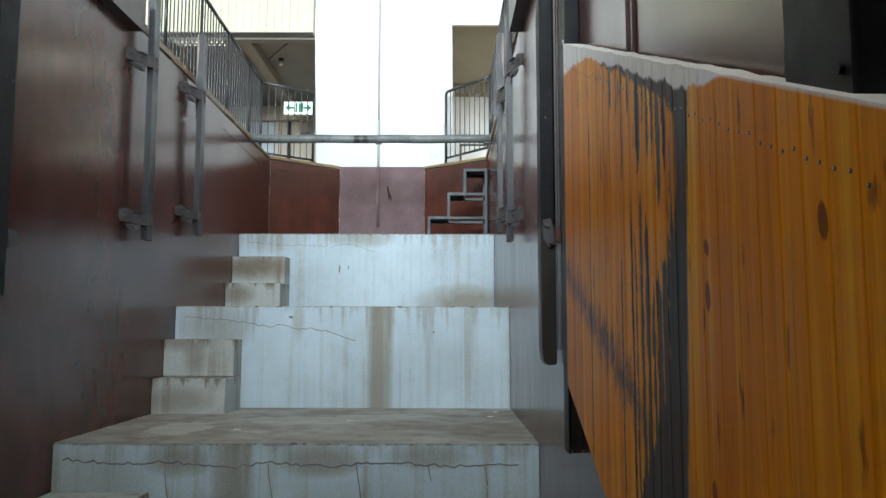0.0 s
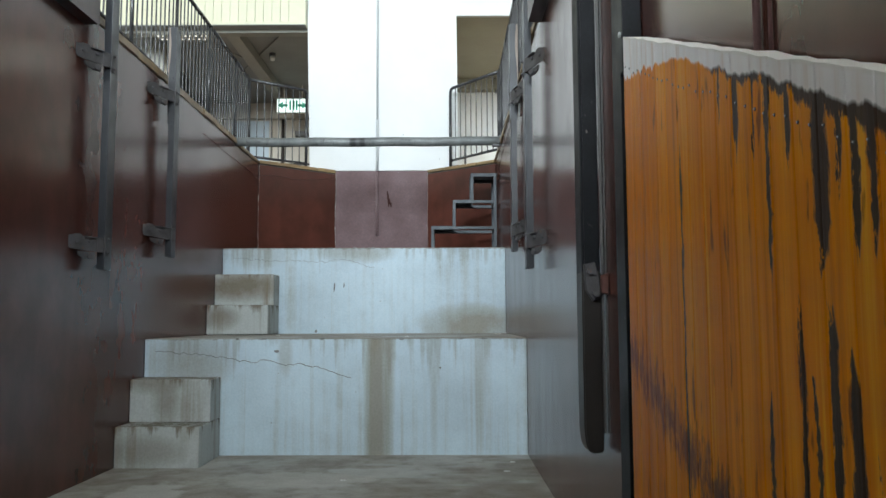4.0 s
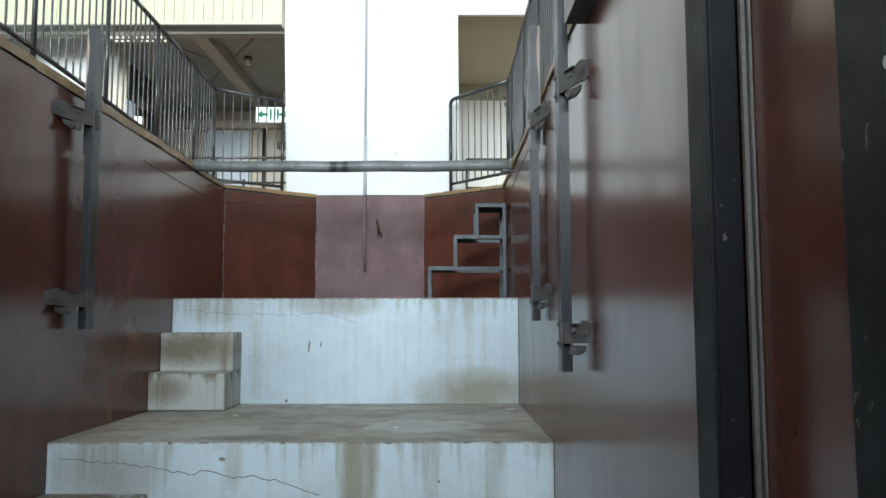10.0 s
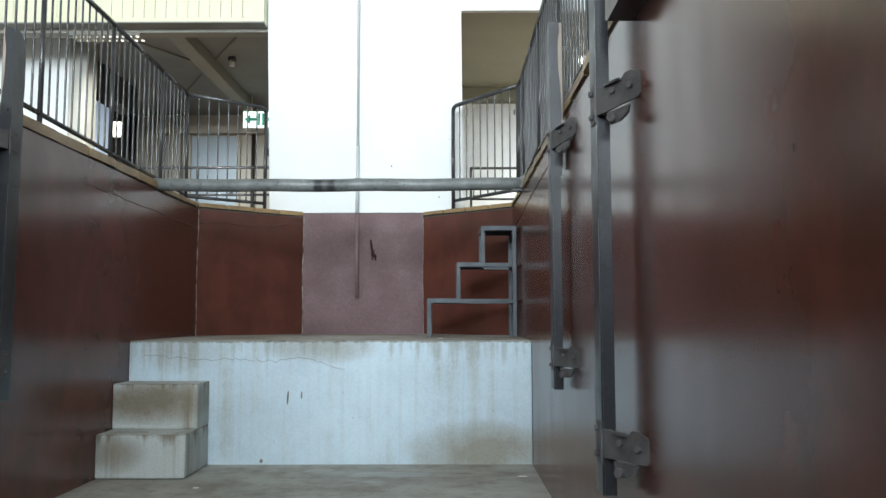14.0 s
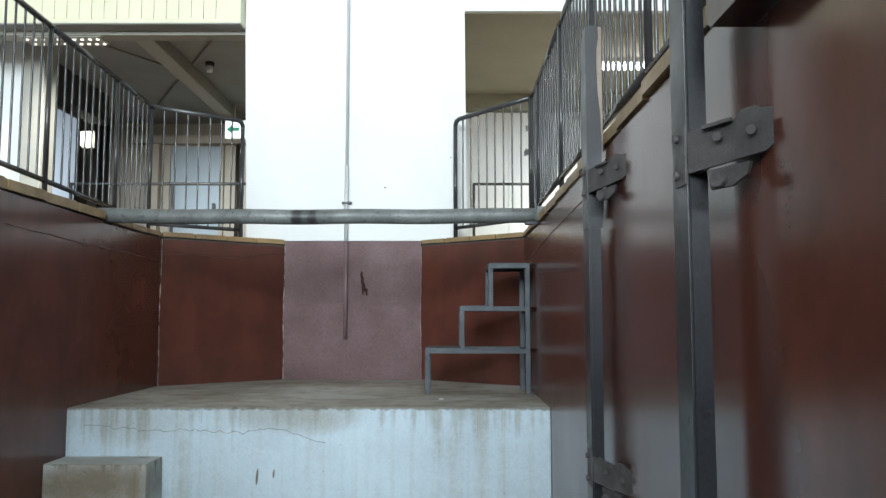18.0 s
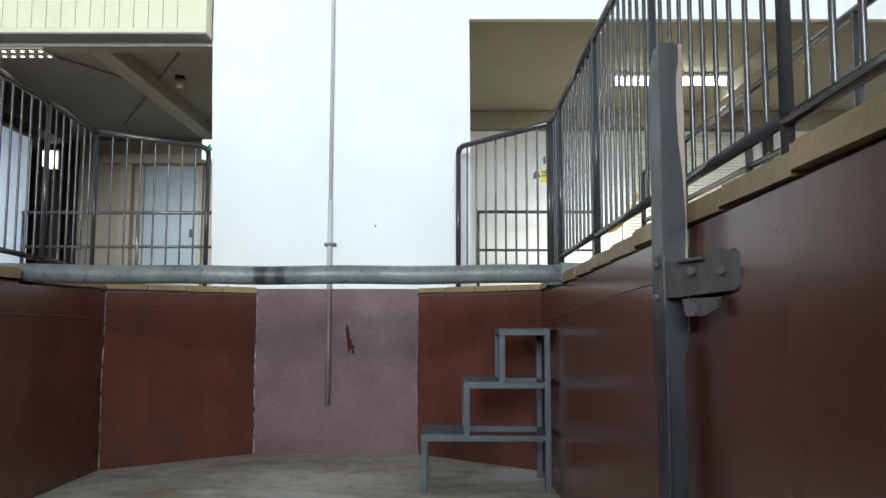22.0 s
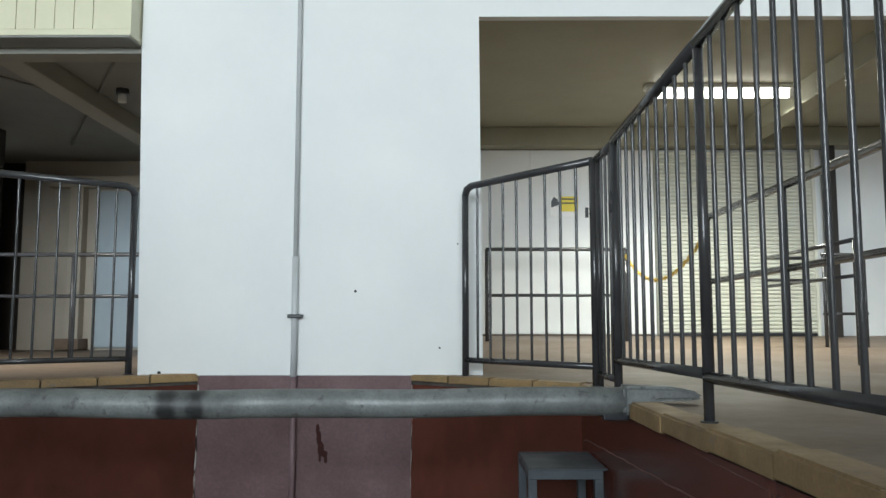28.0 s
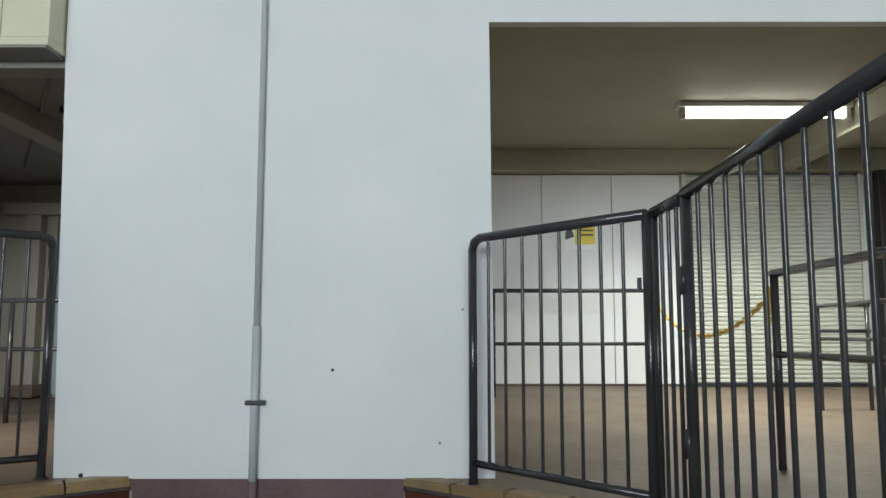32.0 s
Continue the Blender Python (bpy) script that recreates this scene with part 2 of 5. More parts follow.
def concrete_material(name, light, dirt, stains=(), runs=0.8, drips=0.38, small=False):
    """Pale painted concrete with run marks, patches of dirt, fine level cracks, pits and single stains (x, z, half width, half height, strength)."""
    m, nt, b = shader(name, light, 0.65)
    run = tex(nt, "ShaderNodeTexNoise", (6.5, 6.5, 0.22), Scale=1.0, Detail=7.0, Roughness=0.62)
    thin = tex(nt, "ShaderNodeTexNoise", (26, 26, 0.5), Scale=1.0, Detail=5.0, Roughness=0.6)
    blot = tex(nt, "ShaderNodeTexNoise", (1, 1, 1), Scale=1.7, Detail=8.0, Roughness=0.68)
    fine = tex(nt, "ShaderNodeTexNoise", (1, 1, 1), Scale=60.0, Detail=4.0)
    col = mix(nt, ramp(nt, blot.outputs["Fac"], [(0.35, 0.0), (0.7, 1.0)]), light, tuple(0.80 * v for v in light))
    streak = calc(nt, "MULTIPLY", ramp(nt, run.outputs["Fac"], [(0.50, 0.0), (0.72, 1.0)]), ramp(nt, blot.outputs["Fac"], [(0.38, 0.2), (0.62, 1.0)]))
    col = mix(nt, calc(nt, "MULTIPLY", streak, runs), col, dirt)
    col = mix(nt, calc(nt, "MULTIPLY", ramp(nt, thin.outputs["Fac"], [(0.56, 0.0), (0.74, 1.0)]), 0.22), col, dirt)
    c = nt.nodes.new("ShaderNodeTexCoord")
    sep = nt.nodes.new("ShaderNodeSeparateXYZ")
    nt.links.new(c.outputs["Object"], sep.inputs[0])
    for x, z, wx, wz, power in stains:
        wob = calc(nt, "MULTIPLY", calc(nt, "SUBTRACT", (run if wz > 1.5 else blot).outputs["Fac"], 0.5), 2.2)
        u = calc(nt, "POWER", calc(nt, "ABSOLUTE", calc(nt, "MULTIPLY", calc(nt, "SUBTRACT", sep.outputs["X"], x), 1 / wx)), 2.0)
        v = calc(nt, "POWER", calc(nt, "ABSOLUTE", calc(nt, "MULTIPLY", calc(nt, "SUBTRACT", sep.outputs["Z"], z), 1 / wz)), 2.0)
        d = calc(nt, "ADD", calc(nt, "ADD", u, v), wob)
        f = calc(nt, "MULTIPLY", ramp(nt, d, [(0.05, 1.0), (1.0, 0.0)]), power)
        col = mix(nt, f, col, tuple(0.8 * q for q in dirt))
    # short dirty drips under every top edge
    lap = calc(nt, "FRACT", calc(nt, "MULTIPLY", calc(nt, "SUBTRACT", 11.165, sep.outputs["Z"]), 1 / 0.9305))
    if small:
        lap = calc(nt, "FRACT", calc(nt, "MULTIPLY", calc(nt, "ADD", lap, 0.725), 1 / 0.35))
    drip = tex(nt, "ShaderNodeTexNoise", (16, 16, 0.35), Scale=1.0, Detail=4.0, Roughness=0.6)
    wet = calc(nt, "SUBTRACT", drip.outputs["Fac"], calc(nt, "MULTIPLY", lap, 0.55))
    wet = calc(nt, "ADD", wet, calc(nt, "MULTIPLY", calc(nt, "SUBTRACT", blot.outputs["Fac"], 0.55), 0.5))
    col = mix(nt, calc(nt, "MULTIPLY", ramp(nt, wet, [(0.44, 0.0), (0.56, 1.0)]), drips), col, tuple(0.7 * q for q in dirt))
    if drips:
        rim = calc(nt, "ADD", lap, calc(nt, "MULTIPLY", calc(nt, "SUBTRACT", thin.outputs["Fac"], 0.5), 0.05))
        col = mix(nt, ramp(nt, rim, [(0.004, 0.75), (0.016, 0.0)]), col, tuple(0.5 * q for q in dirt))
    line = calc(nt, "MULTIPLY", blot.outputs["Fac"], 0.6)
    pits = tex(nt, "ShaderNodeTexVoronoi", (1, 1, 1), Scale=6.5)
    col = mix(nt, ramp(nt, pits.outputs["Distance"], [(0.02, 0.5), (0.05, 0.0)]), col, tuple(0.5 * q for q in dirt))
    col = mix(nt, 0.2, col, ramp(nt, fine.outputs["Fac"], [(0.3, 0.3), (0.7, 0.7)]), "OVERLAY")
    nt.links.new(col, b.inputs["Base Color"])
    bump(nt, b, calc(nt, "ADD", fine.outputs["Fac"], line), 0.25, 0.006)
    return m


PALE, GRIME = (0.56, 0.685, 0.755), (0.30, 0.265, 0.19)
RISER = concrete_material("pale_blue_painted_concrete", PALE, GRIME, [(-1.55, -0.5, 0.15, 2.5, 0.75), (-2.4, -0.35, 0.4, 0.4, 0.5), (-1.0, -0.1, 0.3, 0.12, 0.7), (-1.9, -0.1, 0.25, 0.12, 0.7), (-0.3, -0.08, 0.3, 0.09, 0.6)], 1.1)
RISER_MID = concrete_material("pale_blue_concrete_with_rust_run", PALE, GRIME, [(-0.80, 0.5, 0.13, 2.5, 0.85), (-2.3, 0.75, 0.4, 0.28, 0.7), (0.02, 0.55, 0.06, 0.6, 0.3), (-1.55, 0.80, 0.06, 0.2, 0.35), (-0.35, 0.5, 0.04, 0.6, 0.35)])
RISER_TOP = concrete_material("pale_blue_concrete_with_damp_foot", PALE, GRIME, [(0.15, 1.02, 0.75, 0.27, 0.85), (-1.25, 1.82, 0.45, 0.14, 0.6), (-2.3, 1.80, 0.4, 0.2, 0.35)], 0.6)


def tread_material():
    """Trodden concrete: brown grime in large shapes, grey worn patches and pale dried puddle marks."""
    m, nt, b = shader("dirty_tread_concrete", (0.36, 0.335, 0.285), 0.6)
    big = tex(nt, "ShaderNodeTexNoise", (0.8, 1, 1), Scale=1.5, Detail=8.0, Roughness=0.62)
    mid = tex(nt, "ShaderNodeTexNoise", (1, 1, 1), Scale=6.0, Detail=7.0, Roughness=0.65)
    pool = tex(nt, "ShaderNodeTexNoise", (0.7, 1.2, 1), Scale=1.1, Detail=3.0)
    fine = tex(nt, "ShaderNodeTexNoise", (1, 1, 1), Scale=70.0, Detail=4.0)
    col = mix(nt, ramp(nt, big.outputs["Fac"], [(0.36, 0.0), (0.62, 1.0)]), (0.375, 0.365, 0.33), (0.22, 0.195, 0.155))
    col = mix(nt, ramp(nt, mid.outputs["Fac"], [(0.5, 0.0), (0.75, 0.6)]), col, (0.13, 0.105, 0.075))
    wet = ramp(nt, pool.outputs["Fac"], [(0.60, 0.0), (0.63, 1.0)])
    col = mix(nt, calc(nt, "MULTIPLY", wet, 0.5), col, (0.46, 0.48, 0.47))
    c = nt.nodes.new("ShaderNodeTexCoord")
    s = nt.nodes.new("ShaderNodeSeparateXYZ")
    nt.links.new(c.outputs["Object"], s.inputs[0])
    # dried puddles and grimy patches: (x, y, half width, half depth, tone)
    for x, y, a, d, tone in ((-2.13, 4.40, 0.24, 0.45, (0.50, 0.51, 0.48)), (-0.44, 6.60, 0.46, 0.36, (0.44, 0.49, 0.49)), (-1.5, 6.05, 0.35, 0.12, (0.10, 0.085, 0.065)), (-1.3, 4.9, 0.6, 0.3, (0.42, 0.41, 0.37)), (0.1, 4.3, 0.3, 0.6, (0.17, 0.14, 0.105))):
        u = calc(nt, "POWER", calc(nt, "MULTIPLY", calc(nt, "SUBTRACT", s.outputs["X"], x), 1 / a), 2.0)
        v = calc(nt, "POWER", calc(nt, "MULTIPLY", calc(nt, "SUBTRACT", s.outputs["Y"], y), 1 / d), 2.0)
        e = calc(nt, "ADD", calc(nt, "ADD", u, v), calc(nt, "MULTIPLY", calc(nt, "SUBTRACT", mid.outputs["Fac"], 0.5), 1.8))
        col = mix(nt, ramp(nt, e, [(0.6, 0.65), (1.0, 0.0)]), col, tone)
    col = mix(nt, 0.3, col, ramp(nt, fine.outputs["Fac"], [(0.3, 0.3), (0.7, 0.7)]), "OVERLAY")
    nt.links.new(col, b.inputs["Base Color"])
    nt.links.new(ramp(nt, mid.outputs["Fac"], [(0.3, 0.42), (0.7, 0.75)]), b.inputs["Roughness"])
    bump(nt, b, fine.outputs["Fac"], 0.25, 0.006)
    return m


TREAD = tread_material()
SMALLSTEP = concrete_material("stained_step_concrete", (0.49, 0.52, 0.50), (0.20, 0.155, 0.095), [(-2.35, 1.42, 0.5, 0.17, 0.9), (-2.55, 1.10, 0.25, 0.14, 0.7), (-2.4, 0.45, 0.12, 0.2, 0.6), (-2.5, 0.62, 0.3, 0.12, 0.6), (-2.45, 0.12, 0.3, 0.14, 0.5)], 1.3, 0.85, True)


# black runs on the fender: (along, half width, length from the top) and (along, half width, start below the top)
TOP_RUNS = [(1.07, 0.007, 0.10), (0.985, 0.012, 0.16), (0.90, 0.006, 0.14), (0.842, 0.009, 0.34), (0.76, 0.010, 0.13), (0.655, 0.024, 0.25), (0.60, 0.008, 0.13), (0.555, 0.010, 0.21), (0.515, 0.012, 0.20), (0.46, 0.016, 0.30), (0.41, 0.016, 0.20)]
LOW_RUNS = [(1.345, 0.007, 0.30), (0.87, 0.007, 0.62), (0.742, 0.010, 0.46), (0.70, 0.008, 0.56), (0.64, 0.014, 0.40), (0.585, 0.017, 0.47), (0.53, 0.013, 0.60), (0.48, 0.023, 0.58), (0.43, 0.022, 0.50)]
GUM_SPOTS = [(0.135, 0.36, 0.018), (0.135, 0.455, 0.034), (0.128, 0.83, 0.03), (0.122, 0.93, 0.03), (-0.34, 0.18, 0.03)]


def fender_material():
    """Varnished orange timber: grain, black runs under the frayed top and from below, a charred band, a long scrape."""
    m, nt, b = shader("varnished_orange_timber", (0.45, 0.14, 0.015), 0.4, spec=0.05)
    info = nt.nodes.new("ShaderNodeObjectInfo")
    grain = tex(nt, "ShaderNodeTexNoise", (18, 18, 0.9), Scale=1.6, Detail=7.0, Roughness=0.65)
    ragged = tex(nt, "ShaderNodeTexNoise", (26, 26, 9.0), Scale=1.0, Detail=9.0, Roughness=0.74)
    c = nt.nodes.new("ShaderNodeTexCoord")
    s = nt.nodes.new("ShaderNodeSeparateXYZ")
    nt.links.new(c.outputs["Object"], s.inputs[0])
    along, up = s.outputs["Y"], s.outputs["Z"]
    half = calc(nt, "MULTIPLY", along, 0.5)
    drop = calc(nt, "SUBTRACT", calc(nt, "MULTIPLY_ADD", along, 0.4022, 1.197), up)
    wob = calc(nt, "SUBTRACT", ragged.outputs["Fac"], 0.5)
    col = mix(nt, ramp(nt, grain.outputs["Fac"], [(0.3, 0.0), (0.7, 1.0)]), (0.96, 0.38, 0.006), (0.84, 0.262, 0.003))
    col = mix(nt, calc(nt, "MULTIPLY", info.outputs["Random"], 0.7), col, (0.66, 0.17, 0.002))
    vein = tex(nt, "ShaderNodeTexNoise", (17, 17, 0.35), Scale=1.0, Detail=6.0, Roughness=0.72)
    col = mix(nt, ramp(nt, vein.outputs["Fac"], [(0.52, 0.0), (0.66, 0.65)]), col, (0.54, 0.14, 0.003))
    col = mix(nt, ramp(nt, vein.outputs["Fac"], [(0.34, 0.6), (0.45, 0.0)]), col, (1.0, 0.54, 0.035))
    ooze = tex(nt, "ShaderNodeTexNoise", (26, 26, 6.0), Scale=1.0, Detail=4.0)
    col = mix(nt, ramp(nt, ooze.outputs["Fac"], [(0.63, 0.0), (0.70, 0.75)]), col, (0.20, 0.04, 0.006))
    # worn grey film towards the upper end
    film = calc(nt, "MULTIPLY", ramp(nt, ragged.outputs["Fac"], [(0.46, 0.0), (0.62, 0.35)]), ramp(nt, half, [(0.66, 0.0), (0.80, 1.0)]))
    col = mix(nt, calc(nt, "MULTIPLY", film, ramp(nt, drop, [(0.25, 0.25), (0.5, 1.0)])), col, (0.40, 0.21, 0.14))
    for y0, d0, h in GUM_SPOTS:
        u = calc(nt, "POWER", calc(nt, "MULTIPLY", calc(nt, "SUBTRACT", along, y0), 1 / 0.016), 2.0)
        v = calc(nt, "POWER", calc(nt, "MULTIPLY", calc(nt, "SUBTRACT", drop, d0), 1 / h), 2.0)
        col = mix(nt, ramp(nt, calc(nt, "ADD", u, v), [(0.6, 0.85), (1.0, 0.0)]), col, (0.17, 0.028, 0.004))
    # long diagonal scrape
    scrape = calc(nt, "ABSOLUTE", calc(nt, "SUBTRACT", up, calc(nt, "MULTIPLY_ADD", along, 0.385, 0.255)))
    scrape = calc(nt, "ADD", scrape, calc(nt, "MULTIPLY", wob, 0.55))
    scrape = calc(nt, "MULTIPLY", ramp(nt, scrape, [(0.0, 0.85), (0.09, 0.0)]), ramp(nt, half, [(0.27, 0.0), (0.36, 1.0)]))
    col = mix(nt, scrape, col, ramp(nt, half, [(0.52, (0.045, 0.042, 0.042)), (0.72, (0.17, 0.066, 0.062))]))
    # runs
    sway = calc(nt, "ADD", along, calc(nt, "MULTIPLY", wob, 0.06))
    fray = calc(nt, "MULTIPLY", wob, 0.30)
    near = None
    for y0, w, d0 in TOP_RUNS:
        e = calc(nt, "MULTIPLY", calc(nt, "ABSOLUTE", calc(nt, "SUBTRACT", sway, y0)), 1 / w)
        e = calc(nt, "ADD", e, calc(nt, "MULTIPLY", calc(nt, "MAXIMUM", calc(nt, "ADD", calc(nt, "SUBTRACT", drop, d0), fray), 0.0), 18.0))
        near = e if near is None else calc(nt, "MINIMUM", near, e)
    for y0, w, d0 in LOW_RUNS:
        e = calc(nt, "MULTIPLY", calc(nt, "ABSOLUTE", calc(nt, "SUBTRACT", sway, y0)), 1 / w)
        e = calc(nt, "ADD", e, calc(nt, "MULTIPLY", calc(nt, "MAXIMUM", calc(nt, "ADD", calc(nt, "SUBTRACT", d0, drop), fray), 0.0), 18.0))
        near = calc(nt, "MINIMUM", near, e)
    black = ramp(nt, calc(nt, "MULTIPLY", near, 0.5), [(0.40, 0.96), (0.58, 0.0)])
    # frayed bare top and the black layer under it
    edge = tex(nt, "ShaderNodeTexNoise", (1, 1, 0.12), Scale=24.0, Detail=4.0, Roughness=0.6)
    reach = ramp(nt, half, [(0.008, 0.0), (0.06, 0.03), (0.13, 0.05), (0.25, 0.046), (0.33, 0.05), (0.42, 0.032), (0.50, 0.042), (0.60, 0.040), (0.68, 0.034), (0.77, 0.065), (0.86, 0.095), (0.94, 0.14)])
    reach = calc(nt, "ADD", reach, calc(nt, "MULTIPLY", calc(nt, "SUBTRACT", edge.outputs["Fac"], 0.5), calc(nt, "MULTIPLY", reach, 1.1)))
    under = calc(nt, "SUBTRACT", drop, reach)
    thick = ramp(nt, half, [(0.11, 0.0), (0.13, 0.10), (0.20, 0.05), (0.30, 0.028), (0.45, 0.018), (0.58, 0.0)])
    layer = calc(nt, "SUBTRACT", calc(nt, "ADD", thick, calc(nt, "MULTIPLY", wob, 0.12)), under)
    layer = calc(nt, "MULTIPLY", ramp(nt, layer, [(0.0, 0.0), (0.008, 0.95)]), ramp(nt, thick, [(0.0, 0.0), (0.004, 1.0)]))
    black = calc(nt, "MAXIMUM", black, layer)
    # charred band, wider towards the foot, with a strip of varnish left in it
    right = calc(nt, "SUBTRACT", calc(nt, "MULTIPLY_ADD", drop, 0.075, 0.222), along)
    right = calc(nt, "ADD", right, calc(nt, "MULTIPLY", wob, 0.03))
    left = calc(nt, "SUBTRACT", calc(nt, "SUBTRACT", along, 0.352), calc(nt, "MULTIPLY", drop, 0.09))
    left = calc(nt, "SUBTRACT", left, calc(nt, "MULTIPLY", calc(nt, "MAXIMUM", calc(nt, "SUBTRACT", drop, 0.75), 0.0), 0.55))
    left = calc(nt, "ADD", left, calc(nt, "MULTIPLY", wob, 0.16))
    band = ramp(nt, calc(nt, "ADD", calc(nt, "MAXIMUM", left, right), 0.5), [(0.494, 0.97), (0.506, 0.0)])
    strip = calc(nt, "ADD", calc(nt, "ABSOLUTE", calc(nt, "SUBTRACT", sway, 0.345)), calc(nt, "MULTIPLY", calc(nt, "MAXIMUM", calc(nt, "SUBTRACT", drop, 0.30), 0.0), 0.2))
    band = calc(nt, "MULTIPLY", band, ramp(nt, strip, [(0.014, 0.25), (0.022, 1.0)]))
    black = calc(nt, "MAXIMUM", black, band)
    col = mix(nt, black, col, mix(nt, ragged.outputs["Fac"], (0.016, 0.017, 0.018), (0.060, 0.056, 0.054)))
    tint = tex(nt, "ShaderNodeTexNoise", (30, 30, 2), Scale=1.0, Detail=5.0)
    bare = ramp(nt, tint.outputs["Fac"], [(0.3, (0.98, 0.96, 0.96)), (0.58, (0.94, 0.89, 0.88)), (0.76, (0.80, 0.66, 0.58))])
    col = mix(nt, ramp(nt, calc(nt, "ADD", under, 0.5), [(0.4975, 1.0), (0.5015, 0.0)]), col, bare)
    col = mix(nt, ramp(nt, drop, [(0.003, 0.9), (0.006, 0.0)]), col, (0.9, 0.86, 0.82))
    nt.links.new(col, b.inputs["Base Color"])
    nt.links.new(ramp(nt, grain.outputs["Fac"], [(0.3, 0.28), (0.75, 0.5)]), b.inputs["Roughness"])
    bump(nt, b, calc(nt, "SUBTRACT", grain.outputs["Fac"], calc(nt, "MULTIPLY", black, 0.4)), 0.35, 0.008)
    return m


FENDER = fender_material()


def glow(name, color, strength):
    m, nt, b = shader(name, color, 0.4)
    b.inputs["Emission Color"].default_value = (*color, 1)
    b.inputs["Emission Strength"].default_value = strength
    return m


TUBE = glow("fluorescent_tube", (1.0, 1.0, 0.93), 9.0)
EXITLIGHT = glow("exit_sign_face", (0.80, 1.0, 0.96), 0.75)
GREEN = shader("sign_green", (0.01, 0.36, 0.22), 0.4)[0]
YELLOW = shader("sign_yellow", (0.75, 0.60, 0.02), 0.4)[0]
PAPER = shader("white_paper", (0.82, 0.82, 0.80), 0.6)[0]
BLACK = shader("black_plastic", (0.015, 0.015, 0.015), 0.4)[0]
CHAINY = shader("yellow_chain_plastic", (0.65, 0.42, 0.02), 0.35)[0]
ENAMEL = shader("white_enamel", (0.75, 0.75, 0.72), 0.35)[0]
# pale blue panel: its glow is added to stand for daylight falling on it
GLOWPANEL = glow("pale_blue_panel_added_glow", (0.55, 0.68, 0.86), 0.22)
# blue-grey steel darkened to near black: shade of the car put into the colour
COLUMN = worn("shaded_blue_grey_column_paint", (0.0085, 0.0095, 0.0125), (0.005, 0.005, 0.0065), (0.42, 0.62), 6.0, grain=0.5, chips=(0.13, 0.12, 0.11), chip_at=0.66, spec=0.22, dents=0.04)
RUST = worn("rusty_bracket_steel", (0.098, 0.095, 0.100), (0.046, 0.040, 0.040), (0.5, 0.7), 9.0, grain=0.35, chips=(0.12, 0.065, 0.04), chip_at=0.64)
STRIP = worn("dull_steel_strip", (0.16, 0.155, 0.15), (0.07, 0.062, 0.058), (0.35, 0.6), 7.0, (1, 1, 0.3), grain=0.4)
PINKPIPE = worn("faded_red_brown_pipe", (0.17, 0.10, 0.10), (0.12, 0.06, 0.058), (0.3, 0.5), 8.0)
MAUVEPIPE = worn("mauve_painted_pipe", (0.24, 0.165, 0.172), (0.17, 0.11, 0.115), (0.4, 0.6), 6.0, grain=0.2)
REDRUST = worn("red_brown_rust", (0.16, 0.06, 0.045), (0.08, 0.035, 0.028), (0.6, 0.8), 14.0, grain=0.4)
CONDUIT = worn("grey_conduit", (0.55, 0.57, 0.58), (0.48, 0.5, 0.51), (0.35, 0.45), 4.0, grain=0.05)

# ---- mesh helpers ----


# the plan is drawn in shortened depths: true depth = DEEP * y + AHEAD
DEEP, AHEAD = 1.206, -0.374


def far(y):
    return DEEP * y + AHEAD


def box(bm, x0, x1, y0, y1, z0, z1, bevel=0.0):
    y0, y1 = far(y0), far(y1)
    made = bmesh.ops.create_cube(bm, size=1)["verts"]
    for v in made:
        v.co = Vector((x0 + (v.co.x + 0.5) * (x1 - x0), y0 + (v.co.y + 0.5) * (y1 - y0), z0 + (v.co.z + 0.5) * (z1 - z0)))
    if bevel:
        edges = list({e for v in made for e in v.link_edges})
        bmesh.ops.bevel(bm, geom=edges, offset=bevel, segments=2, affect="EDGES", profile=0.6)
    return bm


def tube(bm, points, r, sides=10, caps=True):
    """A round bar along a line of points."""
    pts = [Vector((p[0], far(p[1]), p[2])) for p in points]
    rings = []
    for i, p in enumerate(pts):
        a = (p - pts[i - 1]).normalized() if i else (pts[1] - p).normalized()
        c = (pts[i + 1] - p).normalized() if i + 1 < len(pts) else a
        d = (a + c).normalized()
        side = d.cross(Vector((0, 0, 1)))
        side = side.normalized() if side.length > 1e-4 else Vector((1, 0, 0))
        up = side.cross(d).normalized()
        k = 1 / max(0.5, d.dot(a))
        rings.append([bm.verts.new(p + (side * math.cos(q) + up * math.sin(q)) * r * (k if 0 < i < len(pts) - 1 else 1)) for q in [2 * math.pi * n / sides for n in range(sides)]])
    for a, c in zip(rings, rings[1:]):
        for n in range(sides):
            f = bm.faces.new((a[n], a[(n + 1) % sides], c[(n + 1) % sides], c[n]))
            f.smooth = True
    if caps:
        bm.faces.new(rings[0][::-1])
        bm.faces.new(rings[-1])
    return bm


def prism(bm, outline, axis, a, c):
    """A flat outline drawn along one axis from a to c. axis 'z': (x, y); 'x': (y, z); 'y': (x, z)."""
    place = {"z": lambda u, v, w: (u, far(v), w), "x": lambda u, v, w: (w, far(u), v), "y": lambda u, v, w: (u, far(w), v)}[axis]
    low = [bm.verts.new(place(u, v, a)) for u, v in outline]
    top = [bm.verts.new(place(u, v, c)) for u, v in outline]
    n = len(outline)
    bm.faces.new(low[::-1])
    bm.faces.new(top)
    for i in range(n):
        bm.faces.new((low[i], low[(i + 1) % n], top[(i + 1) % n], top[i]))
    bmesh.ops.recalc_face_normals(bm, faces=bm.faces)
    return bm


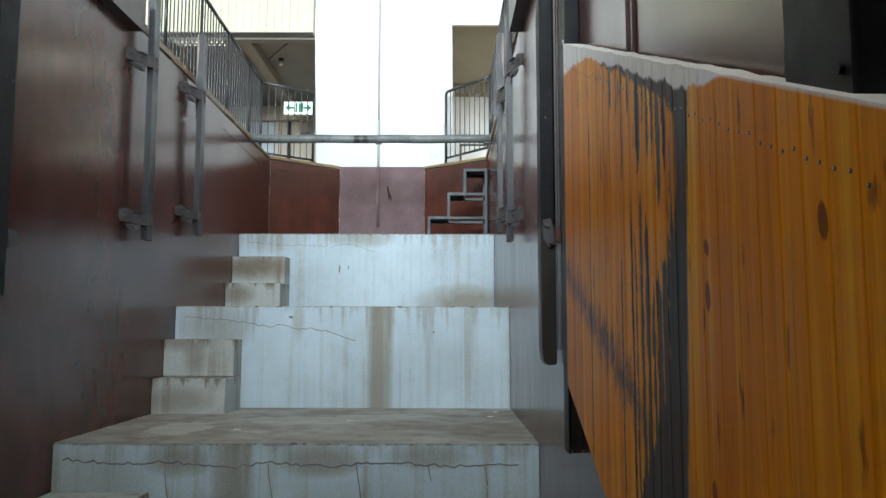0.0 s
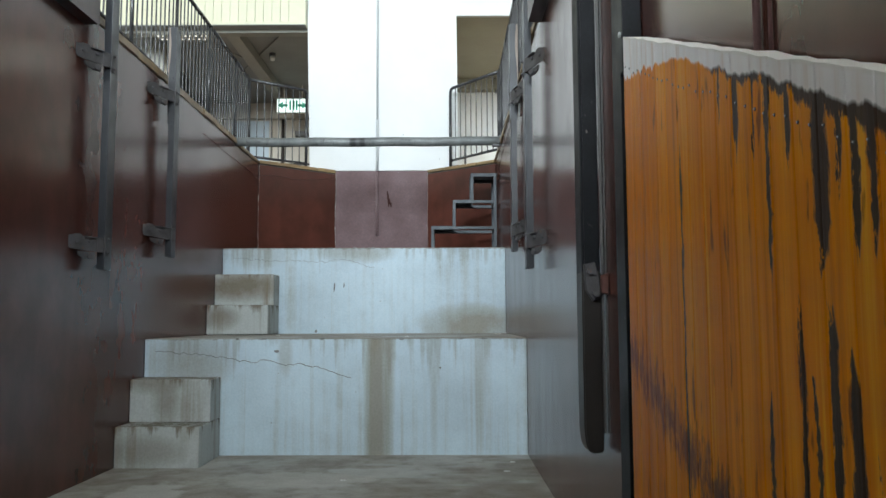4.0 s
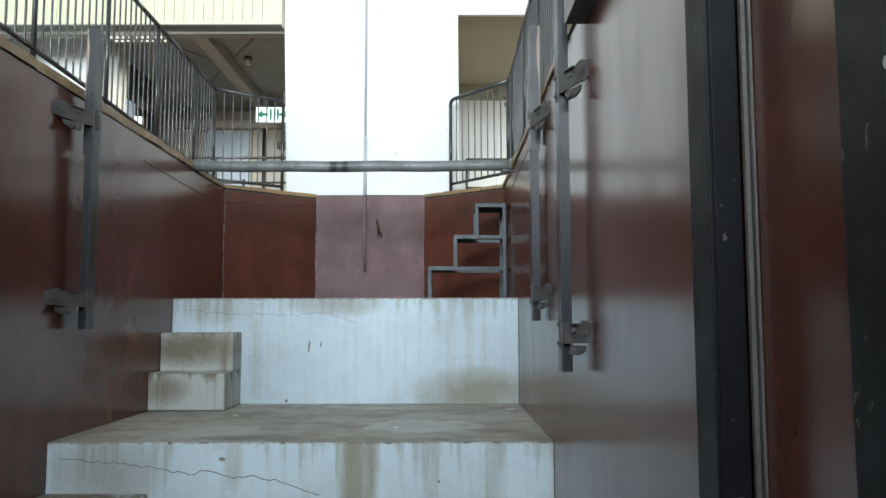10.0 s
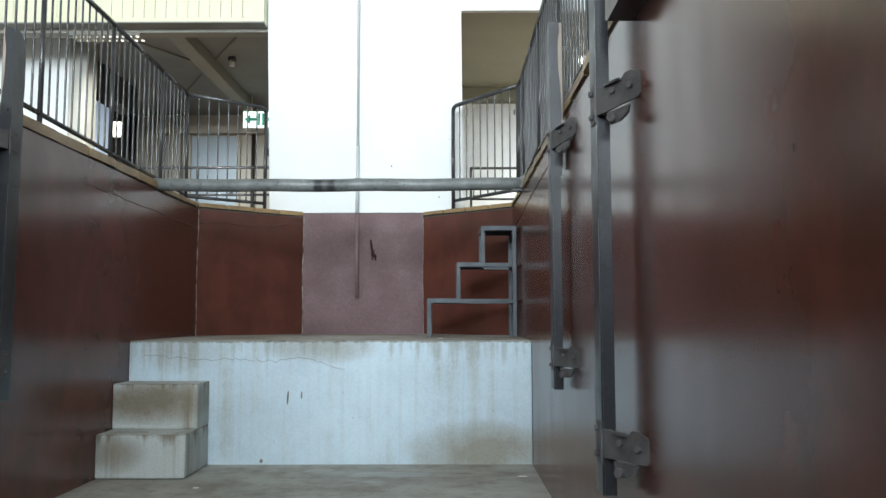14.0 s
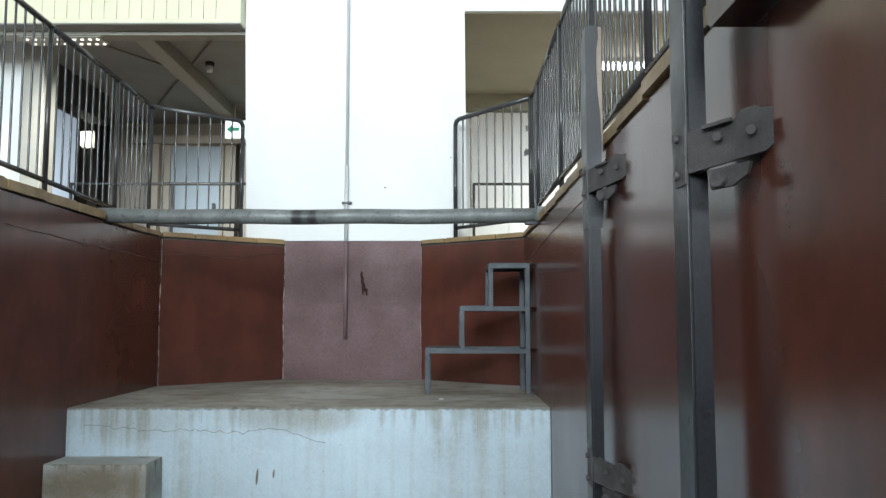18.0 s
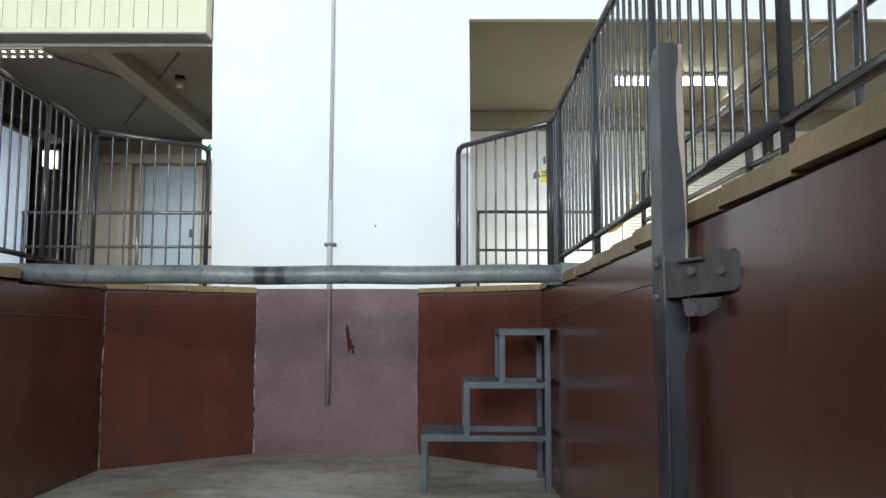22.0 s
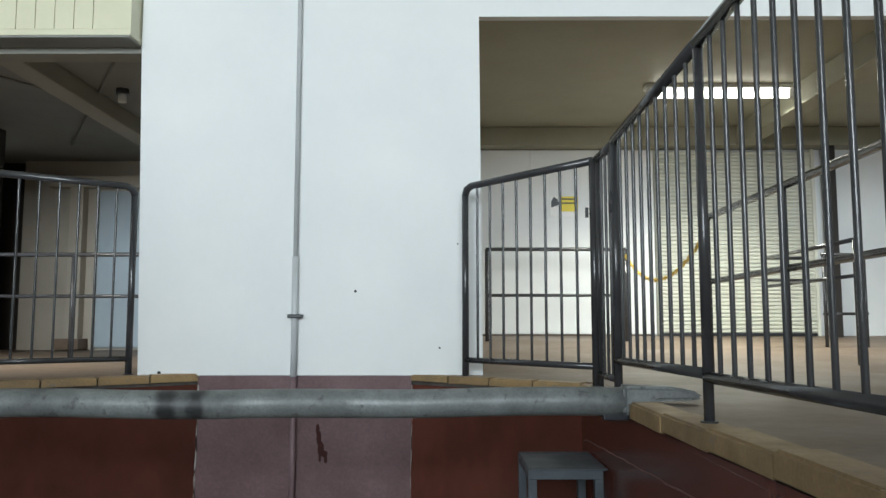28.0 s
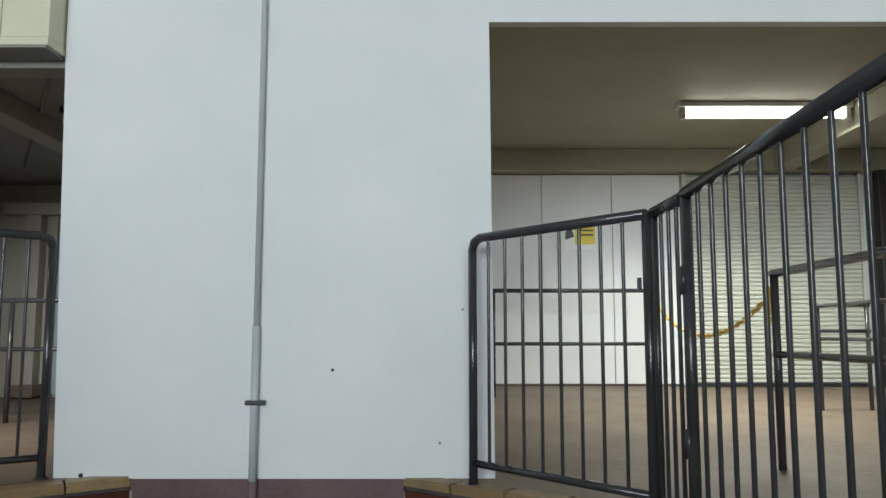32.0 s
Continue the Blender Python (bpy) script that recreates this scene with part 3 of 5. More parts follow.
def mesh_of(name, bm, material):
    me = bpy.data.meshes.new(name)
    bmesh.ops.recalc_face_normals(bm, faces=bm.faces)
    bm.to_mesh(me)
    bm.free()
    me.materials.append(material)
    return me


def part(name, bm, material, parent=None, label=""):
    ob = new(name, mesh_of(name, bm, material))
    ob.parent = parent
    return tagged(ob, label)


def thing(name, label, category, group="", kind="", at=(0, 0, 0)):
    ob = new(name)
    ob.location = at
    ob.empty_display_size = 0.1
    return tagged(ob, label, category, group, kind)


def setting(name, bm, material, label, category):
    return tagged(part(name, bm, material), label, category, "", "structure")


B = bmesh.new

# ---- the pit ----
XL, XR, YB, ZC, ZF = -2.69, 0.40, 8.86, 3.10, 3.158
STEPS = [(6.962, 1.862), (5.174, 0.926), (3.353, 0.0), (1.53, -0.93), (-0.29, -1.86), (-2.11, -2.79), (-3.93, -3.72)]

setting("wall_left", box(B(), XL - 0.25, XL, -7.5, 8.27, -4.7, ZC), BROWN, "oxblood gloss painted side wall of the track pit", "wall")
setting("wall_right", box(B(), XR, XR + 0.25, -7.5, 8.27, -4.7, ZC), BROWN, "oxblood gloss painted side wall of the track pit", "wall")
setting("wall_back_left", prism(B(), [(XL, 8.27), (-1.785, YB), (-1.785, 9.2), (XL - 0.25, 9.2), (XL - 0.25, 8.27)], "z", 1.0, ZC), BROWN, "oxblood gloss painted slanting end wall of the pit", "wall")
setting("wall_back_right", prism(B(), [(XR, 8.27), (-0.50, YB), (-0.50, 9.2), (XR + 0.25, 9.2), (XR + 0.25, 8.27)], "z", 1.0, ZC), BROWN, "oxblood gloss painted slanting end wall of the pit", "wall")
setting("wall_back_middle", box(B(), -1.785, -0.50, YB, 9.2, 1.0, ZC + 0.052), PURPLE, "rough mauve painted end wall panel of the pit", "wall")

# big concrete steps
stair = thing("concrete_terrace", "pale painted concrete terrace of tall stained steps", "steps", "", "structure")
for n, (y, z) in enumerate(STEPS):
    back = STEPS[n - 1][0] if n else 9.0
    low = STEPS[n + 1][1] if n + 1 < len(STEPS) else -4.7
    part("tread", box(B(), XL + 0.001, XR - 0.001, y + 0.02, back + 0.05, z - 0.12, z), TREAD, stair, "worn brown-grey concrete tread")
    part("riser", box(B(), XL + 0.001, XR - 0.001, y, y + 0.3, low - 0.1, z - 0.003, 0.008), (RISER_TOP, RISER_MID)[n] if n < 2 else RISER, stair, "pale blue painted concrete riser with rusty runs")

# small side steps
for y, z in STEPS[:6]:
    s = thing("side_steps", "two small stained concrete steps beside the tall riser", "steps", "side steps up the terrace")
    base = z - 0.93
    part("step", box(B(), XL + 0.001, -2.065, y - 0.445, y, base, base + 0.302, 0.012), SMALLSTEP, s, "lower concrete step")
    part("step", box(B(), XL + 0.001, -2.065, y - 0.23, y, base + 0.302, base + 0.628, 0.012), SMALLSTEP, s, "upper concrete step")

# ---- the hall above ----
RISE = [(-7.5, 3.104), (8.27, 3.104), (8.27, ZF), (7.335, ZF), (3.5, ZF + 0.076), (-7.5, ZF + 0.076)]
setting("floor_left", prism(B(), RISE, "x", -10, XL - 0.105), FLOOR, "brown coated concourse floor", "floor")
setting("floor_right", prism(B(), RISE, "x", XR + 0.105, 9), FLOOR, "brown coated concourse floor", "floor")
setting("floor_left_corner", prism(B(), [(XL - 0.105, 8.27), (XL - 0.06, 8.362), (-1.845, 8.952), (-1.845, 9.2), (-10, 9.2), (-10, 8.27)], "z", 3.104, ZF), FLOOR, "brown coated concourse floor behind the slanting wall", "floor")
setting("floor_right_corner", prism(B(), [(XR + 0.105, 8.27), (XR + 0.06, 8.362), (-0.44, 8.952), (-0.44, 9.0), (9.0, 9.0), (9.0, 8.27)], "z", 3.104, ZF), FLOOR, "brown coated concourse floor behind the slanting wall", "floor")
setting("floor_left_room", box(B(), -10, -1.9, 9.2, 13.2, 2.95, ZF), FLOOR, "brown coated floor of the side room", "floor")
setting("floor_right_room", prism(B(), [(9.0, ZF), (12.1, 3.345), (12.1, 2.95), (9.0, 2.95)], "x", -0.3, 9.0), FLOOR, "brown coated floor rising gently to the shutters", "floor")
setting("wall_white", prism(B(), [(-2.15, 3.155), (-0.07, 3.155), (-0.085, 5.39), (-0.085, 9.0), (-2.20, 9.0), (-2.20, 5.2)], "y", 8.853, 9.0), WHITE, "white painted wall above the pit end", "wall")
setting("wall_white_upper", box(B(), -0.085, 9.0, 8.853, 8.905, 5.385, 9.0), WHITE, "white painted wall over the wide opening", "wall")
setting("wall_left_upper", box(B(), -10, -2.201, 8.88, 9.0, 5.22, 9.0), WHITE, "white wall behind the cream cladding", "wall")

# cream cladding over the left opening
clad = thing("cream_cladding", "cream ribbed metal cladding box over the opening", "cladding", "", "structure")
x = -2.21
n = 0
while x > -9.0:
    w = 0.235 if n == 0 else 0.118
    part("panel", box(B(), x - w + 0.0035, x, 8.725, 8.88, 5.252, 8.6, 0.004), CREAM, clad)
    x -= w
    n += 1
part("bottom_rail", box(B(), -9.0, -2.205, 8.715, 8.88, 5.208, 5.248, 0.004), CREAM, clad, "cream folded bottom edge")
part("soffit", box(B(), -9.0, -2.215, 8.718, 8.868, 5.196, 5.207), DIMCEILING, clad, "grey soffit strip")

# closing walls and roofs, out of the camera's view
setting("roof", box(B(), -10.2, 9.2, -7.5, 9.35, 9.0, 9.2), HALL, "plain hall roof", "roof")
setting("wall_hall_left", box(B(), -10.2, -10.0, -7.5, 13.4, 2.9, 9.0), HALL, "plain hall side wall", "wall")
setting("wall_hall_right", box(B(), 9.0, 9.2, -7.5, 12.2, 2.9, 9.0), HALL, "plain hall side wall", "wall")
setting("wall_rear_left", box(B(), -10.2, -6.8, -7.7, -7.5, 2.9, 9.0), HALL, "plain wall beside the open lower end", "wall")
setting("wall_rear_right", box(B(), 2.8, 9.2, -7.7, -7.5, 2.9, 9.0), HALL, "plain wall beside the open lower end", "wall")
# unseen blocker, added to dim daylight in the pit like the car's shadow
setting("rear_light_blocker", box(B(), XL - 0.25, XR + 0.25, -2.5, -2.3, -4.7, 4.55), HALL, "unseen cross wall added to keep daylight out of the lower pit", "wall")
setting("track_bed", box(B(), XL, XR, -7.6, -3.9, -4.9, -4.7), TREAD, "dirty concrete bed of the track", "ground")

# ---- coping tiles along the pit edge ----


def coping_run(label, a, c, inside, length, low=(3.122, 3.122), thick=0.042, name="coping"):
    """Tiles from a to c along the top of a pit wall; inside: the unit way out of the pit; low: their underside at a and at c."""
    run = thing(name, label, "coping", "", "structure")
    a, c, out = Vector(a), Vector(c), Vector(inside)
    along = (c - a).normalized()
    n = max(1, round((c - a).length / length))
    step = (c - a).length / n
    for i in range(n):
        p = a + along * (i * step + 0.004)
        q = a + along * ((i + 1) * step - 0.004)
        lip = 0.012 + random.uniform(-0.007, 0.007)
        under = low[0] + (low[1] - low[0]) * (i + 0.5) / n
        top = under + thick + random.uniform(-0.004, 0.004)
        skew = random.uniform(-0.004, 0.004)
        bm = B()
        pts = [p - out * (lip + skew), q - out * (lip - skew), q + out * 0.10, p + out * 0.10]
        prism(bm, [(v.x, v.y) for v in pts], "z", under + random.uniform(-0.003, 0.003), top)
        bmesh.ops.bevel(bm, geom=[e for e in bm.edges if min(v.co.z for v in e.verts) > top - 0.0005], offset=0.008, segments=2, affect="EDGES")
        part("tile", bm, COPING, run)
    bed = [a + out * 0.012, c + out * 0.012, c + out * 0.096, a + out * 0.096]
    part("mortar_bed", prism(B(), [(v.x, v.y) for v in bed], "z", ZC + 0.001, low[0] + 0.006), MORTAR, run, "dark recessed mortar bed")
    if low[1] > low[0]:
        ends = [(a + out * k, low[0] - 0.010) for k in (0.002, 0.098)], [(c + out * k, low[1] - 0.010) for k in (0.002, 0.098)]
        edge = [(p.x, far(p.y), ZC - 0.002) for p, z in ends[0] + ends[1][::-1]] + [(p.x, far(p.y), z) for p, z in ends[0] + ends[1][::-1]]
        bm = B()
        v = [bm.verts.new(p) for p in edge]
        for f in ((3, 2, 1, 0), (4, 5, 6, 7), (0, 1, 5, 4), (1, 2, 6, 5), (2, 3, 7, 6), (3, 0, 4, 7)):
            bm.faces.new([v[q] for q in f])
        bmesh.ops.recalc_face_normals(bm, faces=list(bm.faces))
        part("raised_edge", bm, BROWN, run, "brown painted raised wall edge")
        core = [(a + out * k, low[0] + 0.004) for k in (0.012, 0.096)], [(c + out * k, low[1] + 0.004) for k in (0.012, 0.096)]
        edge = [(p.x, far(p.y), z - 0.03) for p, z in core[0] + core[1][::-1]] + [(p.x, far(p.y), z) for p, z in core[0] + core[1][::-1]]
        bm = B()
        v = [bm.verts.new(p) for p in edge]
        for f in ((3, 2, 1, 0), (4, 5, 6, 7), (0, 1, 5, 4), (1, 2, 6, 5), (2, 3, 7, 6), (3, 0, 4, 7)):
            bm.faces.new([v[q] for q in f])
        bmesh.ops.recalc_face_normals(bm, faces=list(bm.faces))
        part("mortar_joint", bm, MORTAR, run, "dark mortar joint under the tiles")
    return run


coping_run("ochre tile coping along the pit wall", (XR, 7.335, 0), (XR, 3.5, 0), (1, 0, 0), 0.36, (3.112, 3.200), 0.056)
coping_run("ochre tile coping along the pit wall", (XR, 3.5, 0), (XR, -3.0, 0), (1, 0, 0), 0.36, (3.200, 3.2005), 0.056)
coping_run("ochre tile coping along the pit wall", (XR, 8.24, 0), (XR, 7.47, 0), (1, 0, 0), 0.26)
coping_run("ochre tile coping along the pit wall", (XL, 8.24, 0), (XL, 7.47, 0), (-1, 0, 0), 0.26)
coping_run("ochre tile coping along the pit wall", (XL, 7.335, 0), (XL, 3.5, 0), (-1, 0, 0), 0.36, (3.126, 3.172), 0.066)
coping_run("ochre tile coping along the pit wall", (XL, 3.5, 0), (XL, -3.0, 0), (-1, 0, 0), 0.36, (3.172, 3.1725), 0.066)
coping_run("ochre tile coping on the slanting end wall", (XL, 8.27, 0), (-1.785, YB, 0), (-0.546, 0.838, 0), 0.245)
coping_run("ochre tile coping on the slanting end wall", (-0.50, YB, 0), (XR, 8.27, 0), (0.548, 0.836, 0), 0.245)
# pale sealant beads at the corners of the end wall
BEAD = worn("old_sealant", (0.5, 0.48, 0.44), (0.16, 0.09, 0.08), (0.6, 0.8), 9.0)
for x, y, dx in ((XL + 0.003, 8.264, 0.004), (-1.785, YB - 0.004, 0.0055), (-0.50, YB - 0.003, 0.003)):
    bm = B()
    tube(bm, [(x + 0.004 * math.sin(7 * z) + 0.002 * math.sin(31 * z), y, z) for z in np.linspace(1.865, ZC, 26)], dx, 6)
    tagged(part("sealant_bead", bm, BEAD), "pale cracked sealant bead in the wall corner", "sealant", "sealant beads")

# ---- railings ----


def rail_thing(label, group=""):
    return thing("railing", label, "railing", group)


def post(parent, x, y, top=4.265, r=0.02, z0=ZF):
    bm = B()
    tube(bm, [(x, y, z0 - 0.01), (x, y, top)], r, 12)
    p = part("post", bm, RAIL, parent)
    bm = B()
    tube(bm, [(x, y, z0), (x, y, z0 + 0.007)], r + 0.010, 12)
    part("base_plate", bm, STEEL, p)


def panel(parent, a, c, n, top=4.27, low=3.255, bent=None, lift=(0.0, 0.0)):
    """Top rail, bottom rail and n upright bars between two places (x, y), raised at its ends by lift."""
    (ax, ay), (cx, cy) = a, c
    line = [(ax, ay, top + lift[0]), (cx, cy, top + lift[1])]
    if bent == "start":
        ux, uy = cx - ax, cy - ay
        k = 0.05 / math.hypot(ux, uy)
        line = [(ax, ay, top - 0.05), (ax + ux * k * 0.3, ay + uy * k * 0.3, top - 0.016), (ax + ux * k, ay + uy * k, top), (cx, cy, top)]
    bm = B()
    part("top_rail", tube(bm, line, 0.021, 12), RAIL, parent)
    bm = B()
    part("bottom_rail", tube(bm, [(ax, ay, low + lift[0]), (cx, cy, low + lift[1])], 0.017, 10), RAIL, parent)
    for i in range(n):
        f = (i + 1) / (n + 1)
        x, y = ax + (cx - ax) * f, ay + (cy - ay) * f
        bm = B()
        up = lift[0] + (lift[1] - lift[0]) * f
        part("bar", tube(bm, [(x, y, low + up), (x, y, top + up)], 0.0075, 8, False), RAIL, parent)


# right side of the pit
r = rail_thing("dark brown steel railing closing the pit corner", "railings round the pit")
panel(r, (-0.178, 8.715), (0.436, 8.10), 8, bent="start")
post(r, -0.178, 8.715, 4.225, 0.02)
post(r, 0.44, 8.10)
bm = B()
part("latch", box(bm, 0.40, 0.415, 8.095, 8.11, 3.985, 4.035, 0.003), STEEL, r, "small gate latch")
r = rail_thing("narrow dark steel gate leaf of the pit railing", "railings round the pit")
panel(r, (0.45, 8.05), (0.46, 7.775), 3, 4.265, 3.22)
post(r, 0.45, 8.045, 4.265, 0.012)
for z in (3.45, 3.95):
    bm = B()
    part("hinge", tube(bm, [(0.44, 7.75, z), (0.44, 7.75, z + 0.09)], 0.012, 8), RAIL, r)
r = rail_thing("long dark steel railing along the pit edge", "railings round the pit")
ys = [7.75, 6.775, 5.90, 5.03, 4.16, 3.29]
for a, c in zip(ys, ys[1:]):
    panel(r, (0.455, a), (0.455, c), 9, 4.27, 3.302 - 0.010 * (7.75 - a), None, (0.014 * (7.75 - a), 0.014 * (7.75 - c)))
for y in ys:
    post(r, 0.455, y, 4.27 + 0.014 * (7.75 - y), 0.019 if y == ys[0] else 0.0155, 3.165 + 0.0225 * max(0.0, 7.3 - y))
# left side of the pit
r = rail_thing("dark brown steel railing closing the pit corner", "railings round the pit")
panel(r, (-2.20, 8.84), (-2.87, 8.415), 7, 4.30, 3.255, bent="start")
post(r, -2.20, 8.84, 4.255, 0.02)
r = rail_thing("long dark steel railing along the pit edge", "railings round the pit")
ys = [8.41, 7.82, 6.93, 6.05, 5.16, 4.27, 3.38]
for a, c in zip(ys, ys[1:]):
    panel(r, (-2.875, a), (-2.875, c), 6 if a > 8 else 9, 4.297, 3.268, None, (0.037 * (8.41 - a), 0.037 * (8.41 - c)))
for y in ys:
    post(r, -2.875, y, 4.297 + 0.037 * (8.41 - y), 0.017)


def guard(label, pts, posts, top, mid, r=0.02, floor=lambda y: ZF):
    """A two-bar guard rail: the bars run along pts, with posts at the given places."""
    g = thing("guard_rail", label, "railing", "guard rails of the concourse")
    for z, rr in ((top, r), (mid, r * 0.85)):
        bm = B()
        part("rail", tube(bm, [(x, y, z) for x, y in pts], rr, 10), RAIL, g)
    for x, y in posts:
        bm = B()
        part("post", tube(bm, [(x, y, floor(y) - 0.005), (x, y, top)], r, 10), RAIL, g)
    return g


def ramp_z(y):
    return ZF + max(0.0, y - 8.9) * 0.0585


guard("low dark steel guard rail in the side room", [(-4.98, 10.8), (-2.0, 10.8)], [(-4.96, 10.8), (-3.69, 10.8), (-2.3, 10.8)], 4.10, 3.72)
guard("low dark steel guard rail before the white panels", [(0.10, 11.38), (1.50, 11.38)], [(0.11, 11.38), (1.49, 11.38)], 4.215, 3.755, 0.019, ramp_z)
guard("dark steel queue rail running along the concourse", [(1.375, 9.06), (1.375, 2.0)], [(1.375, 9.04), (1.375, 8.1), (1.375, 7.15), (1.375, 6.2), (1.375, 5.25), (1.375, 4.3)], 4.14, 3.73, 0.021, ramp_z)
guard("low dark steel queue rail by the shutter", [(2.55, 10.75), (2.55, 9.4)], [(2.55, 10.73), (2.55, 9.42)], 4.05, 3.80, 0.016, ramp_z)
guard("low dark steel queue rail by the shutter", [(2.55, 10.75), (2.96, 10.75)], [(2.94, 10.75)], 4.06, 3.86, 0.016, ramp_z)
guard("low dark steel queue rail by the shutter", [(3.08, 10.75), (3.48, 10.75)], [(3.10, 10.75), (3.46, 10.75)], 4.09, 3.56, 0.016, ramp_z)

# yellow chain between guard rail and queue rail
ch = thing("barrier_chain", "yellow plastic link chain hanging between two rails", "chain")
a, c = Vector((1.49, 11.36, 4.15)), Vector((1.375, 9.07, 4.04))
for i in range(48):
    f = (i + 0.5) / 48
    p = a.lerp(c, f)
    p.z -= 0.30 * 4 * f * (1 - f) * 0.9
    f2 = f + 0.01
    q = a.lerp(c, f2)
    q.z -= 0.30 * 4 * f2 * (1 - f2) * 0.9
    d = (q - p).normalized()
    s = Vector((1, 0, 0)) if i % 2 else d.cross(Vector((1, 0, 0)))
    ring = [p + d * 0.026 * math.cos(w) + s * 0.013 * math.sin(w) for w in np.linspace(0, 2 * math.pi, 9)]
    bm = B()
    part("link", tube(bm, ring, 0.006, 6, False), CHAINY, ch)
for i in range(7):
    bm = B()
    p = Vector((1.352 + 0.01 * (i % 2), 9.06, 4.05 - 0.025 * i))
    ring = [p + Vector((0.012 * math.sin(w) * (i % 2), 0.012 * math.sin(w) * (1 - i % 2), 0.024 * math.cos(w))) for w in np.linspace(0, 2 * math.pi, 9)]
    part("link", tube(bm, ring, 0.006, 6, False), CHAINY, ch)

# ---- thick pipe across the pit ----
pipe = thing("pipe_barrier", "thick weathered grey steel pipe laid across the pit on the coping", "pipe")
bm = B()
pts = []
for i in range(31):
    f = i / 30
    pts.append((-2.90 + 3.30 * f, 7.40 + 0.006 * math.sin(9 * f), 3.169 - 0.012 * math.sin(math.pi * f) + 0.003 * math.sin(23 * f)))
tube(bm, pts, 0.054, 18)
part("pipe", bm, PIPE, pipe)
bm = prism(B(), [(0.37, 3.118), (0.44, 3.130), (0.50, 3.172), (0.63, 3.174), (0.67, 3.184), (0.65, 3.206), (0.57, 3.224), (0.37, 3.229)], "y", 7.352, 7.448)
bmesh.ops.bevel(bm, geom=list(bm.edges), offset=0.012, segments=3, affect="EDGES")
part("flattened_end", bm, PIPE, pipe, "flattened pipe end resting on the coping")
bm = B()
box(bm, 0.30, 0.398, 7.38, 7.42, 3.098, 3.126, 0.006)
part("pipe_clip", bm, STEEL, pipe, "rusty clip under the pipe")

# ---- conduit on the white wall ----
con = thing("wall_conduit", "thin grey conduit running down the white wall into the pit", "pipe")
bm = B()
part("conduit", tube(bm, [(-1.205, 8.832, 3.85), (-1.205, 8.832, 8.9)], 0.0145, 12), CONDUIT, con)
bm = B()
part("sleeve", tube(bm, [(-1.205, 8.832, 3.148), (-1.205, 8.832, 3.87)], 0.0195, 12), CONDUIT, con, "wider grey plastic sleeve")
bm = B()
part("lower_conduit", tube(bm, [(-1.205, 8.838, 2.24), (-1.205, 8.838, 3.15)], 0.0185, 12), MAUVEPIPE, con, "lower conduit painted over in mauve")
for z in (3.51, 5.9):
    bm = B()
    box(bm, -1.245, -1.155, 8.808, 8.853, z - 0.011, z + 0.011, 0.005)
    part("clamp", bm, STEEL, con, "grey pipe clamp with screw ear")
# small plugged hole and nicks
for x, z, s in ((-0.842, 3.661, 0.008), (-2.02, 3.17, 0.011), (-0.33, 3.32, 0.006), (-1.92, 3.16, 0.006), (-0.22, 3.95, 0.005)):
    bm = B()
    bmesh.ops.create_icosphere(bm, subdivisions=2, radius=s)
    ob = part("wall_plug", bm, BLACK)
    ob.location = (x, far(8.853), z)
    tagged(ob, "small dark plug in the white wall", "plug", "plugs in the white wall")

# ---- chipped scar in the mauve panel ----
bm = B()
for x, z, a, c in ((-1.060, 2.835, 0.012, 0.035), (-1.052, 2.785, 0.015, 0.045), (-1.040, 2.720, 0.020, 0.045), (-1.016, 2.690, 0.018, 0.022), (-1.010, 2.660, 0.010, 0.025), (-1.045, 2.665, 0.008, 0.022)):
    bmesh.ops.create_icosphere(bm, subdivisions=2, radius=1.0, matrix=pose(x, far(YB), z) @ Matrix.Diagonal((a, 0.006, c, 1)))
SCAR = worn("bare_dark_chip", (0.050, 0.022, 0.020), (0.07, 0.03, 0.027), (0.85, 0.95), 20.0, spec=0.08)
tagged(part("chipped_scar", bm, SCAR), "dark chipped scar in the mauve panel", "scar")

# ---- steel step stand ----
STOOL = worn("blue_grey_steel", (0.06, 0.076, 0.088), (0.04, 0.05, 0.06), (0.4, 0.6), 8.0, grain=0.25, chips=(0.09, 0.06, 0.045), chip_at=0.68)
st = thing("step_stand", "blue-grey welded steel stand with three steps on the platform", "step stand", at=(0, 0, 0))
y0, y1, w = 7.70, 8.06, 0.036
levels = [(-0.425, 2.20), (-0.163, 2.52), (0.055, 2.845)]
zb = 1.862
for n, (x, z) in enumerate(levels):
    z_low = zb if n == 0 else levels[n - 1][1]
    for y in (y0, y1):
        part("leg", box(B(), x, x + w, y, y + w, z_low, z - w, 0.003), STOOL, st)
        part("rail", box(B(), x, 0.37 if n == 2 else 0.3335, y, y + w, z - w, z, 0.003), STOOL, st)
    part("side_bar", box(B(), x, x + w, y0 + w, y1, z - w, z - 0.002, 0.003), STOOL, st)
    right = levels[n + 1][0] if n < 2 else 0.37
    part("tread", box(B(), x + 0.004, right + 0.02, y0 + 0.004, y1 + w - 0.004, z, z + 0.006, 0.002), STOOL, st, "worn checker plate tread")
for y in (y0, y1):
    part("leg", box(B(), 0.334, 0.37, y, y + w, zb, levels[2][1] - w, 0.003), STOOL, st)
for z in (2.20, 2.52):
    part("side_bar", box(B(), 0.334, 0.37, y0 + w, y1, z - w, z - 0.002, 0.003), STOOL, st)

# ---- guide posts with brackets on the pit walls ----


